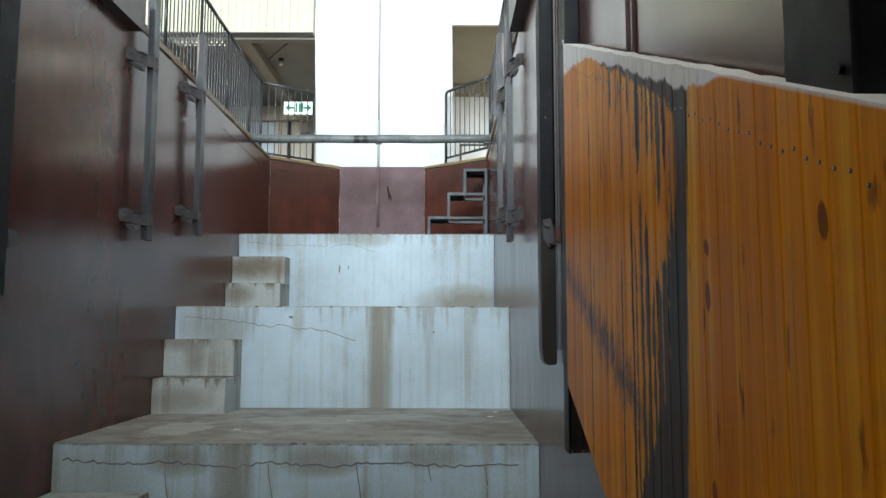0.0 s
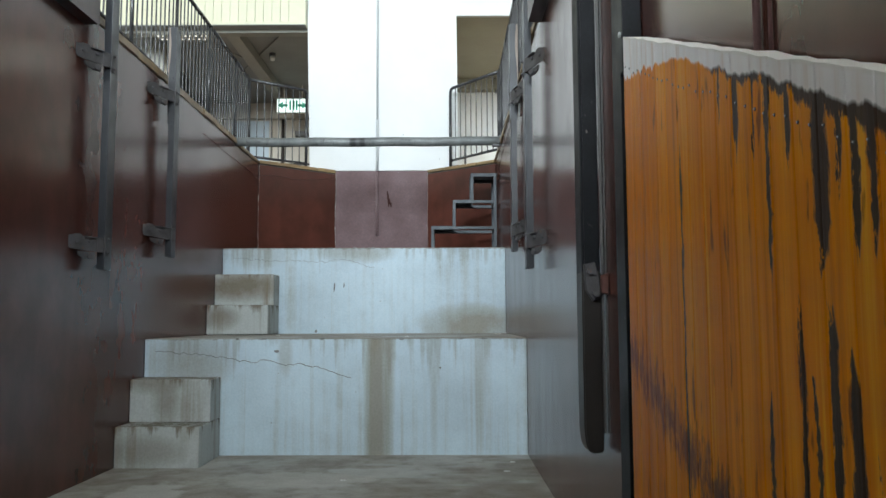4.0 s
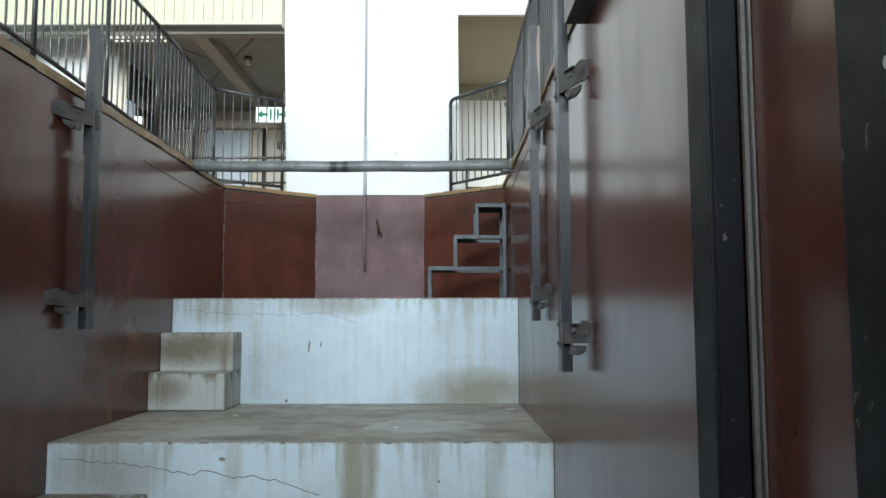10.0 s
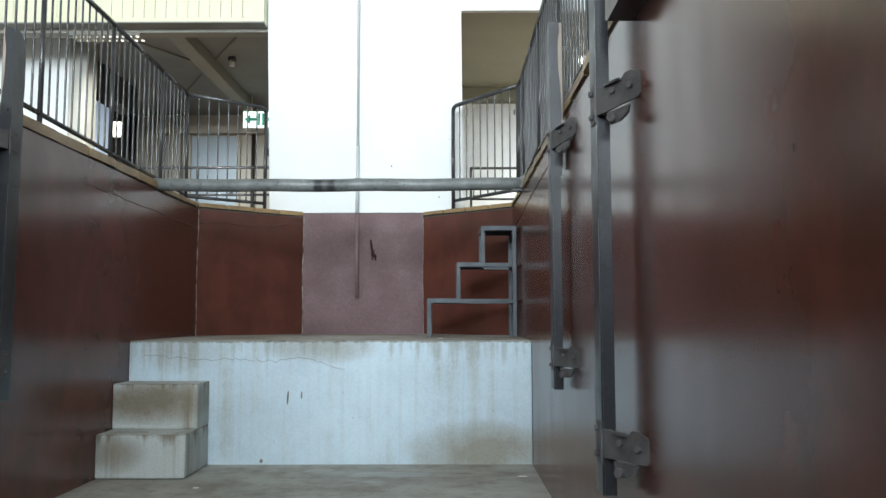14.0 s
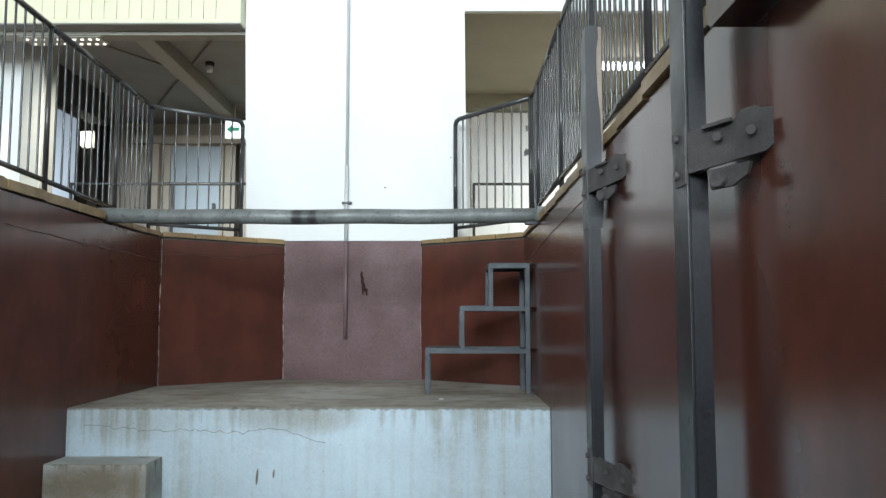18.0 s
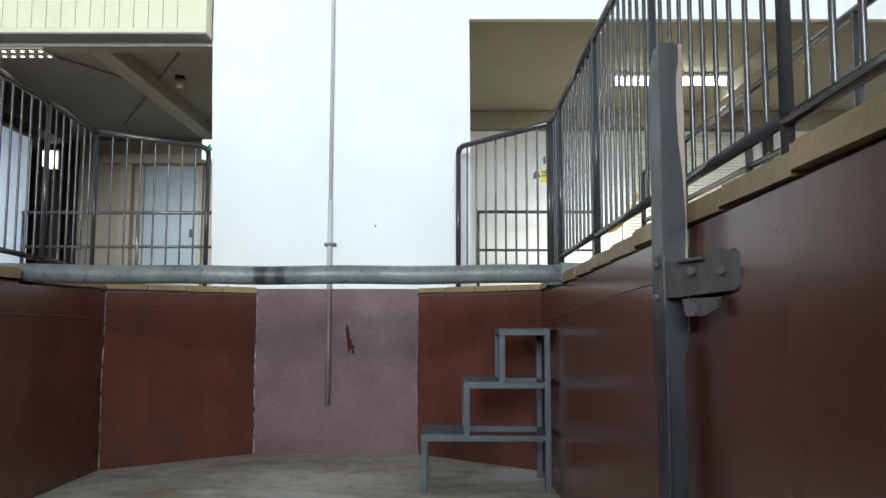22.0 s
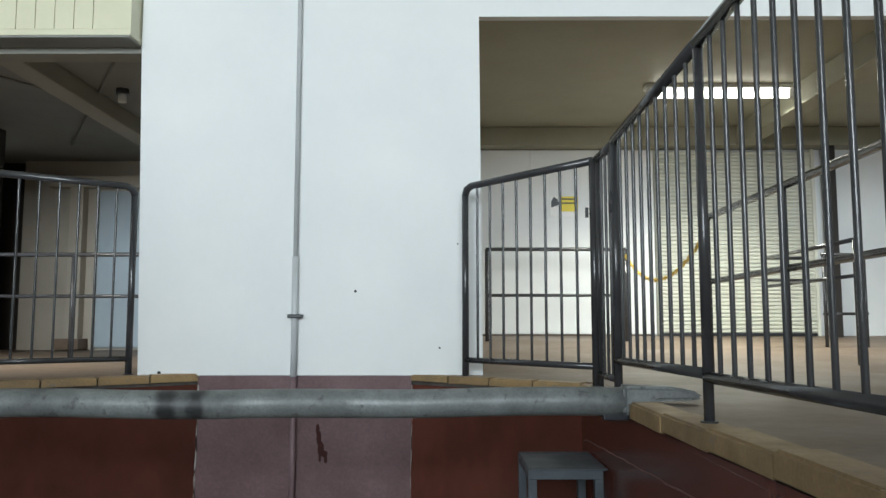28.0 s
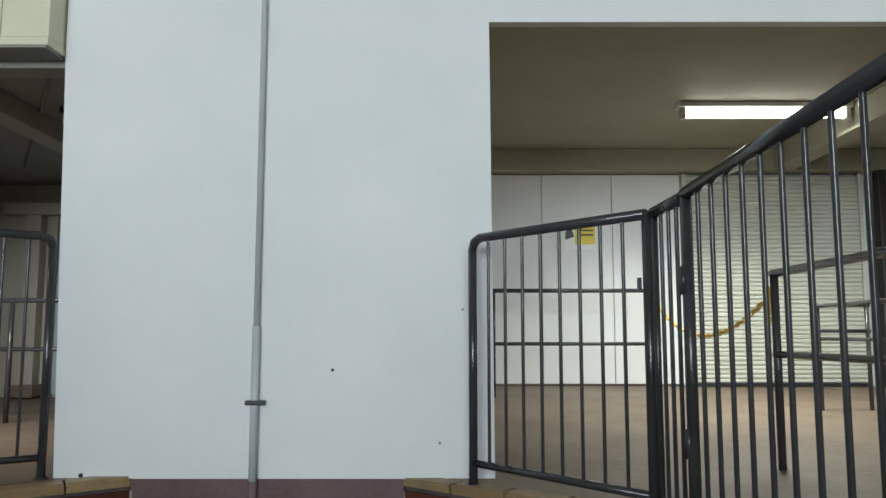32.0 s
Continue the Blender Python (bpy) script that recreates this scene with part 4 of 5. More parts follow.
def guide_post(side, x_wall, off, y, z0, z1, brackets, broken, label, reach=0.20):
    """A steel channel standing off the wall on bolted brackets. side: +1 for the right wall."""
    g = thing("guide_post", label, "guide post", "guide posts on the pit walls")
    s = side
    wall, x_wall = x_wall, x_wall - side * off

    def bx(xa, xc, *rest):
        xa, xc = x_wall - s * xa, x_wall - s * xc
        return box(B(), min(xa, xc), max(xa, xc), *rest)

    # channel: face to the track, two flanges
    z2 = z1 - 0.84 if broken else z1
    bm = bx(0.092, 0.084, y - 0.058, y + 0.036, z0, z2, 0.002)
    for ya in (y - 0.058, y + 0.028):
        xa, xc = x_wall - s * 0.084, x_wall - s * 0.042
        box(bm, min(xa, xc), max(xa, xc), ya, ya + 0.008, z0, z2)
    part("channel", bm, STEEL, g)
    if broken:
        # torn near flange: its wall-side edge wanders and bares the timber behind
        bm = B()
        edge = [(0.034, z1 - 0.85), (0.030, z1 - 0.72), (0.036, z1 - 0.62), (0.031, z1 - 0.5), (0.037, z1 - 0.36), (0.046, z1 - 0.27), (0.049, z1 - 0.16), (0.047, z1 - 0.09), (0.040, z1 - 0.04), (0.041, z1 + 0.004), (0.060, z1 + 0.008)]
        outline = [(x_wall - s * q, z) for q, z in edge] + [(x_wall - s * 0.084, z1 + 0.006), (x_wall - s * 0.092, z1 + 0.004), (x_wall - s * 0.092, z1 - 0.85)]
        part("torn_flange", prism(bm, outline, "y", y - 0.0605, y - 0.050), STEEL, g, "torn steel flange")
        face = [(y - 0.0600, z2 - 0.012), (y + 0.036, z2 - 0.012), (y + 0.034, z1 - 0.66), (y + 0.037, z1 - 0.52), (y + 0.032, z1 - 0.40), (y + 0.038, z1 - 0.28), (y + 0.036, z1 - 0.10), (y + 0.028, z1 - 0.055), (y + 0.005, z1 - 0.02), (y - 0.02, z1 + 0.002), (y - 0.0600, z1 + 0.004)]
        xa = x_wall - s * 0.0945
        part("torn_face", prism(B(), face, "x", min(xa, xa + s * 0.010), max(xa, xa + s * 0.010)), STEEL, g, "torn steel face")
        part("timber_core", bx(0.060, 0.022, y - 0.048, y + 0.027, z1 - 0.80, z1 + 0.010, 0.006), BAREWOOD, g, "pale split timber core")
    for z in brackets:
        # a thick cleat slanting from the post to the wall towards the lower end, bolted on both legs, with a wall anchor under it
        yy = y - 0.05
        xp = x_wall - s * 0.097

        def flat(outline, u, v):
            return prism(B(), outline, "x", min(u, v), max(u, v))

        def slant(f, dz, out=0.0):
            """A place on the cleat: f runs from the post to the wall, out stands off its face."""
            x = xp + s * 0.004 + (wall - xp - s * 0.004) * f
            return Vector((x - s * out * 0.7, far(yy - 0.012 - reach * f) - out * 0.7, z + dz))

        def cleat(outline, thick):
            bm = B()
            front = [bm.verts.new(slant(f, dz, 0.0)) for f, dz in outline]
            back = [bm.verts.new(slant(f, dz, -thick)) for f, dz in outline]
            bm.faces.new(front)
            bm.faces.new(back[::-1])
            n = len(outline)
            for i in range(n):
                bm.faces.new((front[i], back[i], back[(i + 1) % n], front[(i + 1) % n]))
            return bm

        br = part("bracket", cleat([(0.02, 0.052), (0.60, 0.052), (0.66, 0.066), (0.82, 0.066), (0.88, 0.056), (1.0, 0.052), (1.0, -0.026), (0.92, -0.036), (0.02, -0.046)], 0.010), RUST, g, "rusty angle bracket")
        part("mount_plate", flat([(yy - 0.012, z + 0.074), (yy + 0.055, z + 0.074), (yy + 0.055, z - 0.067), (yy - 0.012, z - 0.07)], xp, xp + s * 0.006), RUST, br, "bolted plate")
        part("web", flat([(yy - 0.060, z + 0.05), (yy - 0.010, z + 0.05), (yy - 0.010, z - 0.045), (yy - 0.060, z - 0.045)], xp + s * 0.030, xp + s * 0.038), RUST, br)
        lip = [slant(0.24, 0.044), slant(0.58, 0.044), slant(0.58, 0.044, 0.016), slant(0.24, 0.044, 0.016)]
        bm = B()
        low = [bm.verts.new(v) for v in lip]
        top = [bm.verts.new(v + Vector((0, 0, 0.008))) for v in lip]
        bm.faces.new(low)
        bm.faces.new(top[::-1])
        for i in range(4):
            bm.faces.new((low[i], top[i], top[(i + 1) % 4], low[(i + 1) % 4]))
        part("lip", bm, RUST, br)
        for f, dz in ((0.80, 0.012), (0.42, 0.018)):
            a, c = slant(f, dz, -0.004), slant(f, dz, 0.016)
            bm = B()
            part("bolt", tube(bm, [(a.x, (a.y - AHEAD) / DEEP, a.z), (c.x, (c.y - AHEAD) / DEEP, c.z)], 0.011, 6), RUST, br)
        for dz in (0.048, -0.042):
            bm = B()
            part("bolt", tube(bm, [(xp + s * 0.001, yy + 0.03, z + dz), (xp - s * 0.012, yy + 0.03, z + dz)], 0.011, 6), RUST, br)
        an = part("wall_anchor", cleat([(0.25, -0.05), (0.75, -0.05), (0.72, -0.075), (0.55, -0.095), (0.3, -0.095)], 0.012), RUST, g, "rusty wall anchor")
        a, c = slant(0.42, -0.08, -0.01), slant(0.42, -0.08, 0.025)
        bm = B()
        part("nut", tube(bm, [(a.x, (a.y - AHEAD) / DEEP, a.z), (c.x, (c.y - AHEAD) / DEEP, c.z)], 0.017, 6), RUST, an)
    for z in np.arange(z0 + 0.16, z1, 0.62):
        bm = B()
        tube(bm, [(x_wall - s * 0.091, y - 0.03, z), (x_wall - s * 0.0925, y - 0.03, z)], 0.009, 8)
        part("bolt_hole", bm, BLACK, g)
    return g


guide_post(1, XR, -0.010, 5.485, 1.66, 3.655, (2.995, 1.83), True, "grey steel guide post with split timber core on the wall", 0.27)
guide_post(1, XR, 0.012, 4.335, 1.42, 3.30, (2.82, 1.60), False, "tall grey steel guide post bolted to the wall")
guide_post(-1, XL, 0.03, 5.39, 1.61, 3.595, (2.98, 1.80), True, "grey steel guide post with split timber core on the wall", 0.25)
guide_post(-1, XL, 0.036, 4.32, 1.42, 3.60, (2.86, 1.58), False, "tall grey steel guide post bolted to the wall")

# boxed beams at the wall tops
for s, xw in ((1, XR), (-1, XL)):
    xa, xc = xw - s * 0.09, xw + s * 0.06
    bm = B()
    prism(bm, [(4.17, 3.33), (4.17, 3.088), (4.15, 3.073), (-4.0, 3.073), (-4.0, 3.33)], "x", min(xa, xc), max(xa, xc))
    b = thing("edge_beam", "dark brown painted edge beam along the pit wall top", "beam", "edge beams of the pit")
    part("beam", bm, BEAM, b)
    bm = B()
    box(bm, min(xa, xc) - 0.002, max(xa, xc) + 0.002, -4.0, 4.172, 3.332, 3.355, 0.004)
    part("cap_strip", bm, STEEL, b, "grey steel cap strip")

# ---- heavy columns and the timber fender ----


def channel_column(label, s, xw, y0, y1, z0, z1, depth=0.10):
    c = thing("fender_column", label, "column", "fender columns on the pit walls")
    xf = xw - s * depth

    def bx(bm, xa, xc, *r):
        return box(bm, min(xa, xc), max(xa, xc), *r)

    bm = B()
    bx(bm, xf, xf + s * 0.012, y0, y1, z0, z1, 0.003)
    bx(bm, xf + s * 0.012, xw - s * 0.004, y1 - 0.012, y1, z0, z1)
    bx(bm, xf + s * 0.012, xw - s * 0.004, y0, y0 + 0.012, z0, z1)
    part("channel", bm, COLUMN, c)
    bm = B()
    bx(bm, xf + s * 0.02, xw - s * 0.001, y0 + 0.03, y0 + 0.05, z0, z1)
    part("web", bm, DARK, c)
    return c


# column beyond the timber: steel above, a black buffer with a rounded foot below, rusty bolted joint between
col = thing("fender_column", "blue-grey steel fender column on a black buffer with a rounded foot", "column", "fender columns on the pit walls")
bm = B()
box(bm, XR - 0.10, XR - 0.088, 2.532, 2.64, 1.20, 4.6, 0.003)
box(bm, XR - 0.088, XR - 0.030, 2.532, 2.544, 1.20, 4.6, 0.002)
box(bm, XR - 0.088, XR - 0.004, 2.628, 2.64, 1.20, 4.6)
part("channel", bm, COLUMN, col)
bm = B()
box(bm, XR - 0.022, XR - 0.012, 2.526, 2.538, 0.62, 4.6)
box(bm, XR - 0.008, XR - 0.002, 2.520, 2.532, 0.62, 4.6)
part("edge_strip", bm, STRIP, col, "thin pale steel edge strips")
bm = prism(B(), [(XR - 0.102, 1.27), (XR - 0.024, 1.27), (XR - 0.024, 0.545), (XR - 0.075, 0.54), (XR - 0.094, 0.565), (XR - 0.102, 0.63)], "y", 2.525, 2.635)
bmesh.ops.bevel(bm, geom=list(bm.edges), offset=0.006, segments=2, affect="EDGES")
part("buffer", bm, DARK, col, "black rubber buffer")
for z in (1.22, 3.0):
    bm = prism(B(), [(XR - 0.096, z + 0.075), (XR - 0.050, z + 0.085), (XR - 0.034, z + 0.02), (XR - 0.028, z - 0.06), (XR - 0.060, z - 0.075), (XR - 0.090, z - 0.03)], "y", 2.510, 2.530)
    bmesh.ops.bevel(bm, geom=list(bm.edges), offset=0.004, segments=1, affect="EDGES")
    br = part("bracket", bm, RUST, col, "rusty bolted joint plate")
    for x, dz, r in ((XR - 0.075, 0.045, 0.012), (XR - 0.052, -0.045, 0.013)):
        bm = B()
        part("bolt", tube(bm, [(x, 2.512, z + dz), (x, 2.494, z + dz)], r, 6), RUST, br)
    bm = prism(B(), [(XR - 0.03, z + 0.03), (XR - 0.002, z + 0.04), (XR - 0.002, z - 0.05), (XR - 0.03, z - 0.04)], "y", 2.49, 2.52)
    bmesh.ops.bevel(bm, geom=list(bm.edges), offset=0.004, segments=1, affect="EDGES")
    part("lug", bm, REDRUST, br, "red rusty lug at the wall")
bm = B()
tube(bm, [(XR, 2.78, 1.31), (XR - 0.03, 2.78, 1.31)], 0.02, 8)
tagged(part("wall_bolt", bm, RUST), "rusty anchor bolt in the brown wall", "bolt")
# column behind the timber's end: the box is closed above and open below
colb = thing("fender_column", "blue-grey steel fender column, open below, behind the timber end", "column", "fender columns on the pit walls")
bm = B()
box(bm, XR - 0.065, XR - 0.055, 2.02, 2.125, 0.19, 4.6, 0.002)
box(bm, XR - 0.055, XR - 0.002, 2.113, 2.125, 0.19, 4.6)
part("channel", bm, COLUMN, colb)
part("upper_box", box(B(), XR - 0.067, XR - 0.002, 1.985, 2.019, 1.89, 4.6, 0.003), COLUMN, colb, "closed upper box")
part("packing", box(B(), XR - 0.045, XR - 0.003, 2.04, 2.05, 0.19, 1.88), DARK, colb, "dark packing in the open channel")
part("packing_block", box(B(), XR - 0.050, XR - 0.020, 2.015, 2.04, 1.72, 1.84, 0.004), BEAM, colb, "worn timber block")
bm = prism(B(), [(2.14, 1.18), (2.20, 1.15), (2.21, 1.06), (2.17, 1.02), (2.14, 0.98)], "x", XR - 0.012, XR - 0.001)
tagged(part("wall_plate", bm, CONDUIT), "torn pale plate on the brown wall beside the column", "plate")
part("bolt", tube(B(), [(XR - 0.067, 2.002, 2.02), (XR - 0.074, 2.002, 2.02)], 0.010, 6), CONDUIT, colb, "bright bolt head")
for y in (0.0, -1.9):
    cc = channel_column("heavy grey steel fender column with bolt heads", 1, XR, y, y + 0.17, -1.0 + 0.45 * y, 4.6, 0.06)
    for n in range(16):
        z = 0.75 + 0.17 * n
        part("bolt", tube(B(), [(XR - 0.059, y + 0.022, z), (XR - 0.068, y + 0.022, z)], 0.009, 6), COLUMN, cc, "bolt head")
# thin painted conduit on the wall behind the timber
con2 = thing("wall_pipe", "thin red-brown painted conduit on the brown wall", "pipe")
part("tube", tube(B(), [(XR - 0.010, 1.195, 0.9), (XR - 0.010, 1.195, 3.07)], 0.0085, 10), PINKPIPE, con2)
# second, thinner tube stands for the conduit's reflection in the gloss paint
part("tube", tube(B(), [(XR - 0.005, 1.150, 0.9), (XR - 0.005, 1.150, 3.07)], 0.0045, 8), PINKPIPE, con2, "thin tube drawn as the conduit's reflection in the gloss wall")
for z in (1.35, 2.2, 2.9):
    part("clip", box(B(), XR - 0.022, XR - 0.001, 1.17, 1.215, z, z + 0.02, 0.003), STEEL, con2, "grey pipe clip")
channel_column("heavy dark grey steel fender column", -1, XL, 2.555, 2.715, 0.9, 4.6, 0.07)
channel_column("heavy dark grey steel fender column", -1, XL, 0.0, 0.17, -1.0, 4.6, 0.06)
bm = B()
prism(bm, [(2.72, 1.28), (2.80, 1.275), (2.835, 1.24), (2.83, 1.20), (2.76, 1.175), (2.72, 1.18)], "x", XL, XL + 0.065)
bmesh.ops.bevel(bm, geom=list(bm.edges), offset=0.006, segments=2, affect="EDGES")
tagged(part("wall_bracket", bm, RUST), "rusty bracket on the brown wall", "bracket")

fender = thing("timber_fender", "worn orange varnished timber fender with a frayed bare top", "fender", at=(0, 0, 0))
rng = random.Random(5)
y = 1.885
n = 0
while y > -3.0:
    w = 0.085 if n == 0 else rng.uniform(0.062, 0.08)
    ya, yc = y - w + 0.0007, y - 0.0007
    xo = XR - 0.093 - (0.0002 if n % 2 else 0.0)
    ym = (ya + yc) / 2

    def top(v):
        return 0.485 * v + 1.047

    bm = B()
    rag = 0.0 if yc < 0.3 else 0.004
    outline = [(ya, top(ya) - 1.46), (yc, top(yc) - 1.46), (yc, top(yc)), (ym, top(ym) + rng.uniform(-rag, rag)), (ya, top(ya))]
    prism(bm, outline, "x", xo, XR - 0.022)
    long = [e for e in bm.edges if all(abs(v.co.x - xo) < 1e-4 for v in e.verts) and abs(e.verts[0].co.y - e.verts[1].co.y) < 1e-4]
    bmesh.ops.bevel(bm, geom=long, offset=0.0032, segments=2, affect="EDGES", profile=0.5)
    part("plank", bm, FENDER, fender)
    for yn in (ya + 0.25 * (yc - ya), ya + 0.75 * (yc - ya)):
        zs = top(yn) - 0.10 + rng.uniform(-0.006, 0.006)
        nail = part("nail", tube(B(), [(xo + 0.004, yn, zs), (xo - 0.0008, yn, zs)], 0.0036, 8), BLACK, fender, "sunken nail hole")
        part("nail_head", tube(B(), [(xo + 0.004, yn + 0.002, zs + 0.001), (xo - 0.0016, yn + 0.002, zs + 0.001)], 0.0017, 8), CONDUIT, nail, "bright nail head")
    y -= w
    n += 1
bm = B()
prism(bm, [(-3.0, -0.42), (1.87, 1.94), (1.87, 0.52), (-3.0, -1.85)], "x", XR - 0.02, XR - 0.004)
part("backing_board", bm, DARK, fender, "dark backing board")

# ---- right room ----
setting("ceiling_right", box(B(), -0.3, 9.0, 8.907, 12.3, 5.63, 5.8), CEILING, "beige ceiling of the shutter room", "ceiling")
setting("wall_right_room_side", box(B(), -0.45, -0.3, 9.0, 12.3, 2.9, 5.7), WHITE, "white side wall of the shutter room", "wall")
setting("wall_right_room_back", box(B(), -0.3, 9.0, 12.1, 12.3, 2.9, 5.63), WHITE, "white back wall of the shutter room", "wall")
setting("trim", box(B(), -0.3, 9.0, 11.9, 12.1, 5.42, 5.628, 0.01), CEILING, "beige boxed beam along the back wall", "beam")
setting("ceiling_beam", box(B(), 2.87, 3.07, 9.01, 11.9, 5.42, 5.628, 0.01), CEILING, "beige ceiling beam", "beam")
setting("baseboard", box(B(), -0.28, 1.96, 12.085, 12.098, 3.325, 3.362), FLOOR, "low brown baseboard under the white panels", "baseboard")
for n, x in enumerate((-0.28, 0.645, 1.34)):
    xe = (0.638, 1.333, 2.01)[n]
    p = tagged(part("wall_panel", box(B(), x, xe, 12.06, 12.084, 3.365, 5.41, 0.004), WHITE), "white flush metal wall panel", "panel", "white panels of the back wall")
    for dx in (0.10, 0.45):
        part("slot_label", box(B(), x + dx, x + dx + 0.06, 12.052, 12.06, 4.055, 4.075, 0.002), ENAMEL, p, "small label slot")
sh = thing("roller_shutter", "closed cream metal roller shutter with fine slats", "shutter")
z = 3.375
while z < 5.39:
    bm = B()
    prism(bm, [(12.04, z), (12.025, z + 0.012), (12.025, z + 0.03), (12.04, z + 0.0405), (12.06, z + 0.0405), (12.06, z)], "x", 2.06, 3.74)
    part("slat", bm, SHUTTER, sh)
    z += 0.042
part("bottom_bar", box(B(), 2.06, 3.74, 12.02, 12.07, 3.345, 3.374, 0.004), STEEL, sh, "dark bottom bar")
for x in (2.02, 3.745):
    part("guide_rail", box(B(), x, x + 0.035, 12.01, 12.09, 3.34, 5.41, 0.003), SHUTTER, sh)
tagged(part("dark_post", box(B(), 3.87, 3.95, 11.9, 12.04, 3.33, 5.42, 0.008), DARK), "dark brown steel post beside the shutter", "post")
lampf = thing("fluorescent_lamp", "lit white fluorescent batten lamp under the beige ceiling", "lamp")
part("body", box(B(), 1.51, 2.86, 10.62, 10.73, 5.59, 5.628, 0.008), ENAMEL, lampf)
part("tube", tube(B(), [(1.575, 10.675, 5.545), (2.80, 10.675, 5.545)], 0.034, 12), TUBE, lampf, "glowing white tube")
for x in (1.53, 2.81):
    part("socket", box(B(), x, x + 0.035, 10.645, 10.705, 5.505, 5.592, 0.004), ENAMEL, lampf)
lamp("fluorescent_light", "AREA", look((2.19, far(10.675), 5.50), (2.19, far(10.675), 3.0)), 105.0, (0.97, 1.0, 0.90), 1.2, 0.45, None, 130)
sg = thing("warning_sign", "yellow and white safety notice with unreadable lines", "sign")
part("plate", box(B(), 0.86, 1.165, 12.048, 12.058, 4.655, 4.885, 0.002), PAPER, sg)
part("yellow_field", box(B(), 0.965, 1.163, 12.044, 12.048, 4.715, 4.883), YELLOW, sg, "yellow field")
part("symbol", prism(B(), [(0.868, 4.76), (0.958, 4.79), (0.94, 4.85), (0.90, 4.88), (0.87, 4.83)], "y", 12.044, 12.048), STEEL, sg, "dark grey symbol")
for z in (4.845, 4.80):
    part("text_bar", box(B(), 0.985, 1.145, 12.041, 12.044, z, z + 0.016), BLACK, sg, "dark unreadable line")

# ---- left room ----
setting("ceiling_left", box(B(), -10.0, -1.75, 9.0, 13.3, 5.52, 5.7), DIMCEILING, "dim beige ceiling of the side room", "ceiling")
setting("wall_left_room_right", box(B(), -1.9, -1.75, 9.0, 13.3, 2.9, 5.52), TAN, "tan side wall of the dim room", "wall")
setting("wall_left_room_back", box(B(), -5.60, -1.9, 12.95, 13.15, 2.9, 5.52), TAN, "tan back wall of the dim room", "wall")
# near-black sheet: the recess's lack of light is put into its colour
setting("wall_left_room_shade", box(B(), -10.0, -5.60, 13.05, 13.25, 2.9, 5.52), DARK, "near-black wall standing for the shaded recess of the dim room", "wall")
for x in (-3.47, -6.2):
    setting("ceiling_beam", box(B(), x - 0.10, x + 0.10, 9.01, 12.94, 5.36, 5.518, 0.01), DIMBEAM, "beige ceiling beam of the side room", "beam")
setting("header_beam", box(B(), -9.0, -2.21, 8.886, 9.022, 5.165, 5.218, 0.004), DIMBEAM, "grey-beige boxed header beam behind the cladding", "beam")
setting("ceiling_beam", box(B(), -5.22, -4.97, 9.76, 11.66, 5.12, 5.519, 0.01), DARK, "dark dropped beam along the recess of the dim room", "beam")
setting("trim", box(B(), -5.2, -1.92, 12.80, 12.94, 5.16, 5.298, 0.01), TAN, "boxed beam over the doors", "beam")
d = thing("door_1", "closed pale blue flush steel door in a tan wall", "door", "", "structure")
part("leaf", box(B(), -4.62, -3.84, 12.905, 12.945, 3.19, 5.13, 0.006), DOORBLUE, d)
for x in (-4.68, -3.835):
    part("frame", box(B(), x, x + 0.055, 12.88, 12.946, 3.172, 5.155, 0.004), TAN, d)
part("door_handle", box(B(), -3.94, -3.89, 12.86, 12.904, 4.10, 4.22, 0.008), STEEL, d)
tagged(part("dark_pipe", tube(B(), [(-3.55, 12.86, 3.17), (-3.55, 12.86, 5.15)], 0.03, 10), DARK), "dark vertical pipe beside the door", "pipe")
tagged(part("skirting_block", box(B(), -5.0, -4.7, 12.7, 12.945, 3.172, 3.30, 0.01), FLOOR), "low brown plinth by the wall", "plinth")
tagged(part("pilaster", box(B(), -4.95, -4.78, 12.82, 12.945, 3.172, 5.16, 0.01), TAN), "narrow tan pilaster beside the door", "pilaster")
ex = thing("exit_sign", "lit green and white emergency exit sign hanging from the ceiling", "sign")
part("case", box(B(), -3.43, -2.83, 11.90, 11.97, 4.98, 5.25, 0.008), ENAMEL, ex)
part("face", box(B(), -3.42, -2.84, 11.892, 11.899, 4.99, 5.24), EXITLIGHT, ex, "glowing pale face")
part("arrow", prism(B(), [(-3.40, 5.115), (-3.31, 5.19), (-3.31, 5.14), (-3.22, 5.14), (-3.22, 5.09), (-3.31, 5.09), (-3.31, 5.04)], "y", 11.886, 11.891), GREEN, ex, "green arrow pointing aside")
part("arrow", prism(B(), [(-2.86, 5.115), (-2.95, 5.19), (-2.95, 5.14), (-3.03, 5.14), (-3.03, 5.09), (-2.95, 5.09), (-2.95, 5.04)], "y", 11.886, 11.891), GREEN, ex, "green arrow pointing aside")
for x in (-3.19, -3.125, -3.07):
    part("doorway_symbol", box(B(), x, x + 0.035, 11.886, 11.891, 5.02, 5.21), GREEN, ex, "green doorway symbol")
for x in (-3.3, -2.96):
    part("hanger", tube(B(), [(x, 11.935, 5.25), (x, 11.935, 5.52)], 0.008, 8), ENAMEL, ex)
for a, c in (((-2.85, 9.78), (-4.55, 12.15)), ((-4.45, 9.5), (-3.49, 10.83))):
    bm = B()
    tagged(part("ceiling_conduit", tube(bm, [(a[0], a[1], 5.508), (c[0], c[1], 5.508)], 0.012, 8), DIMCEILING), "thin painted conduit running across the dim ceiling", "conduit", "ceiling conduits")
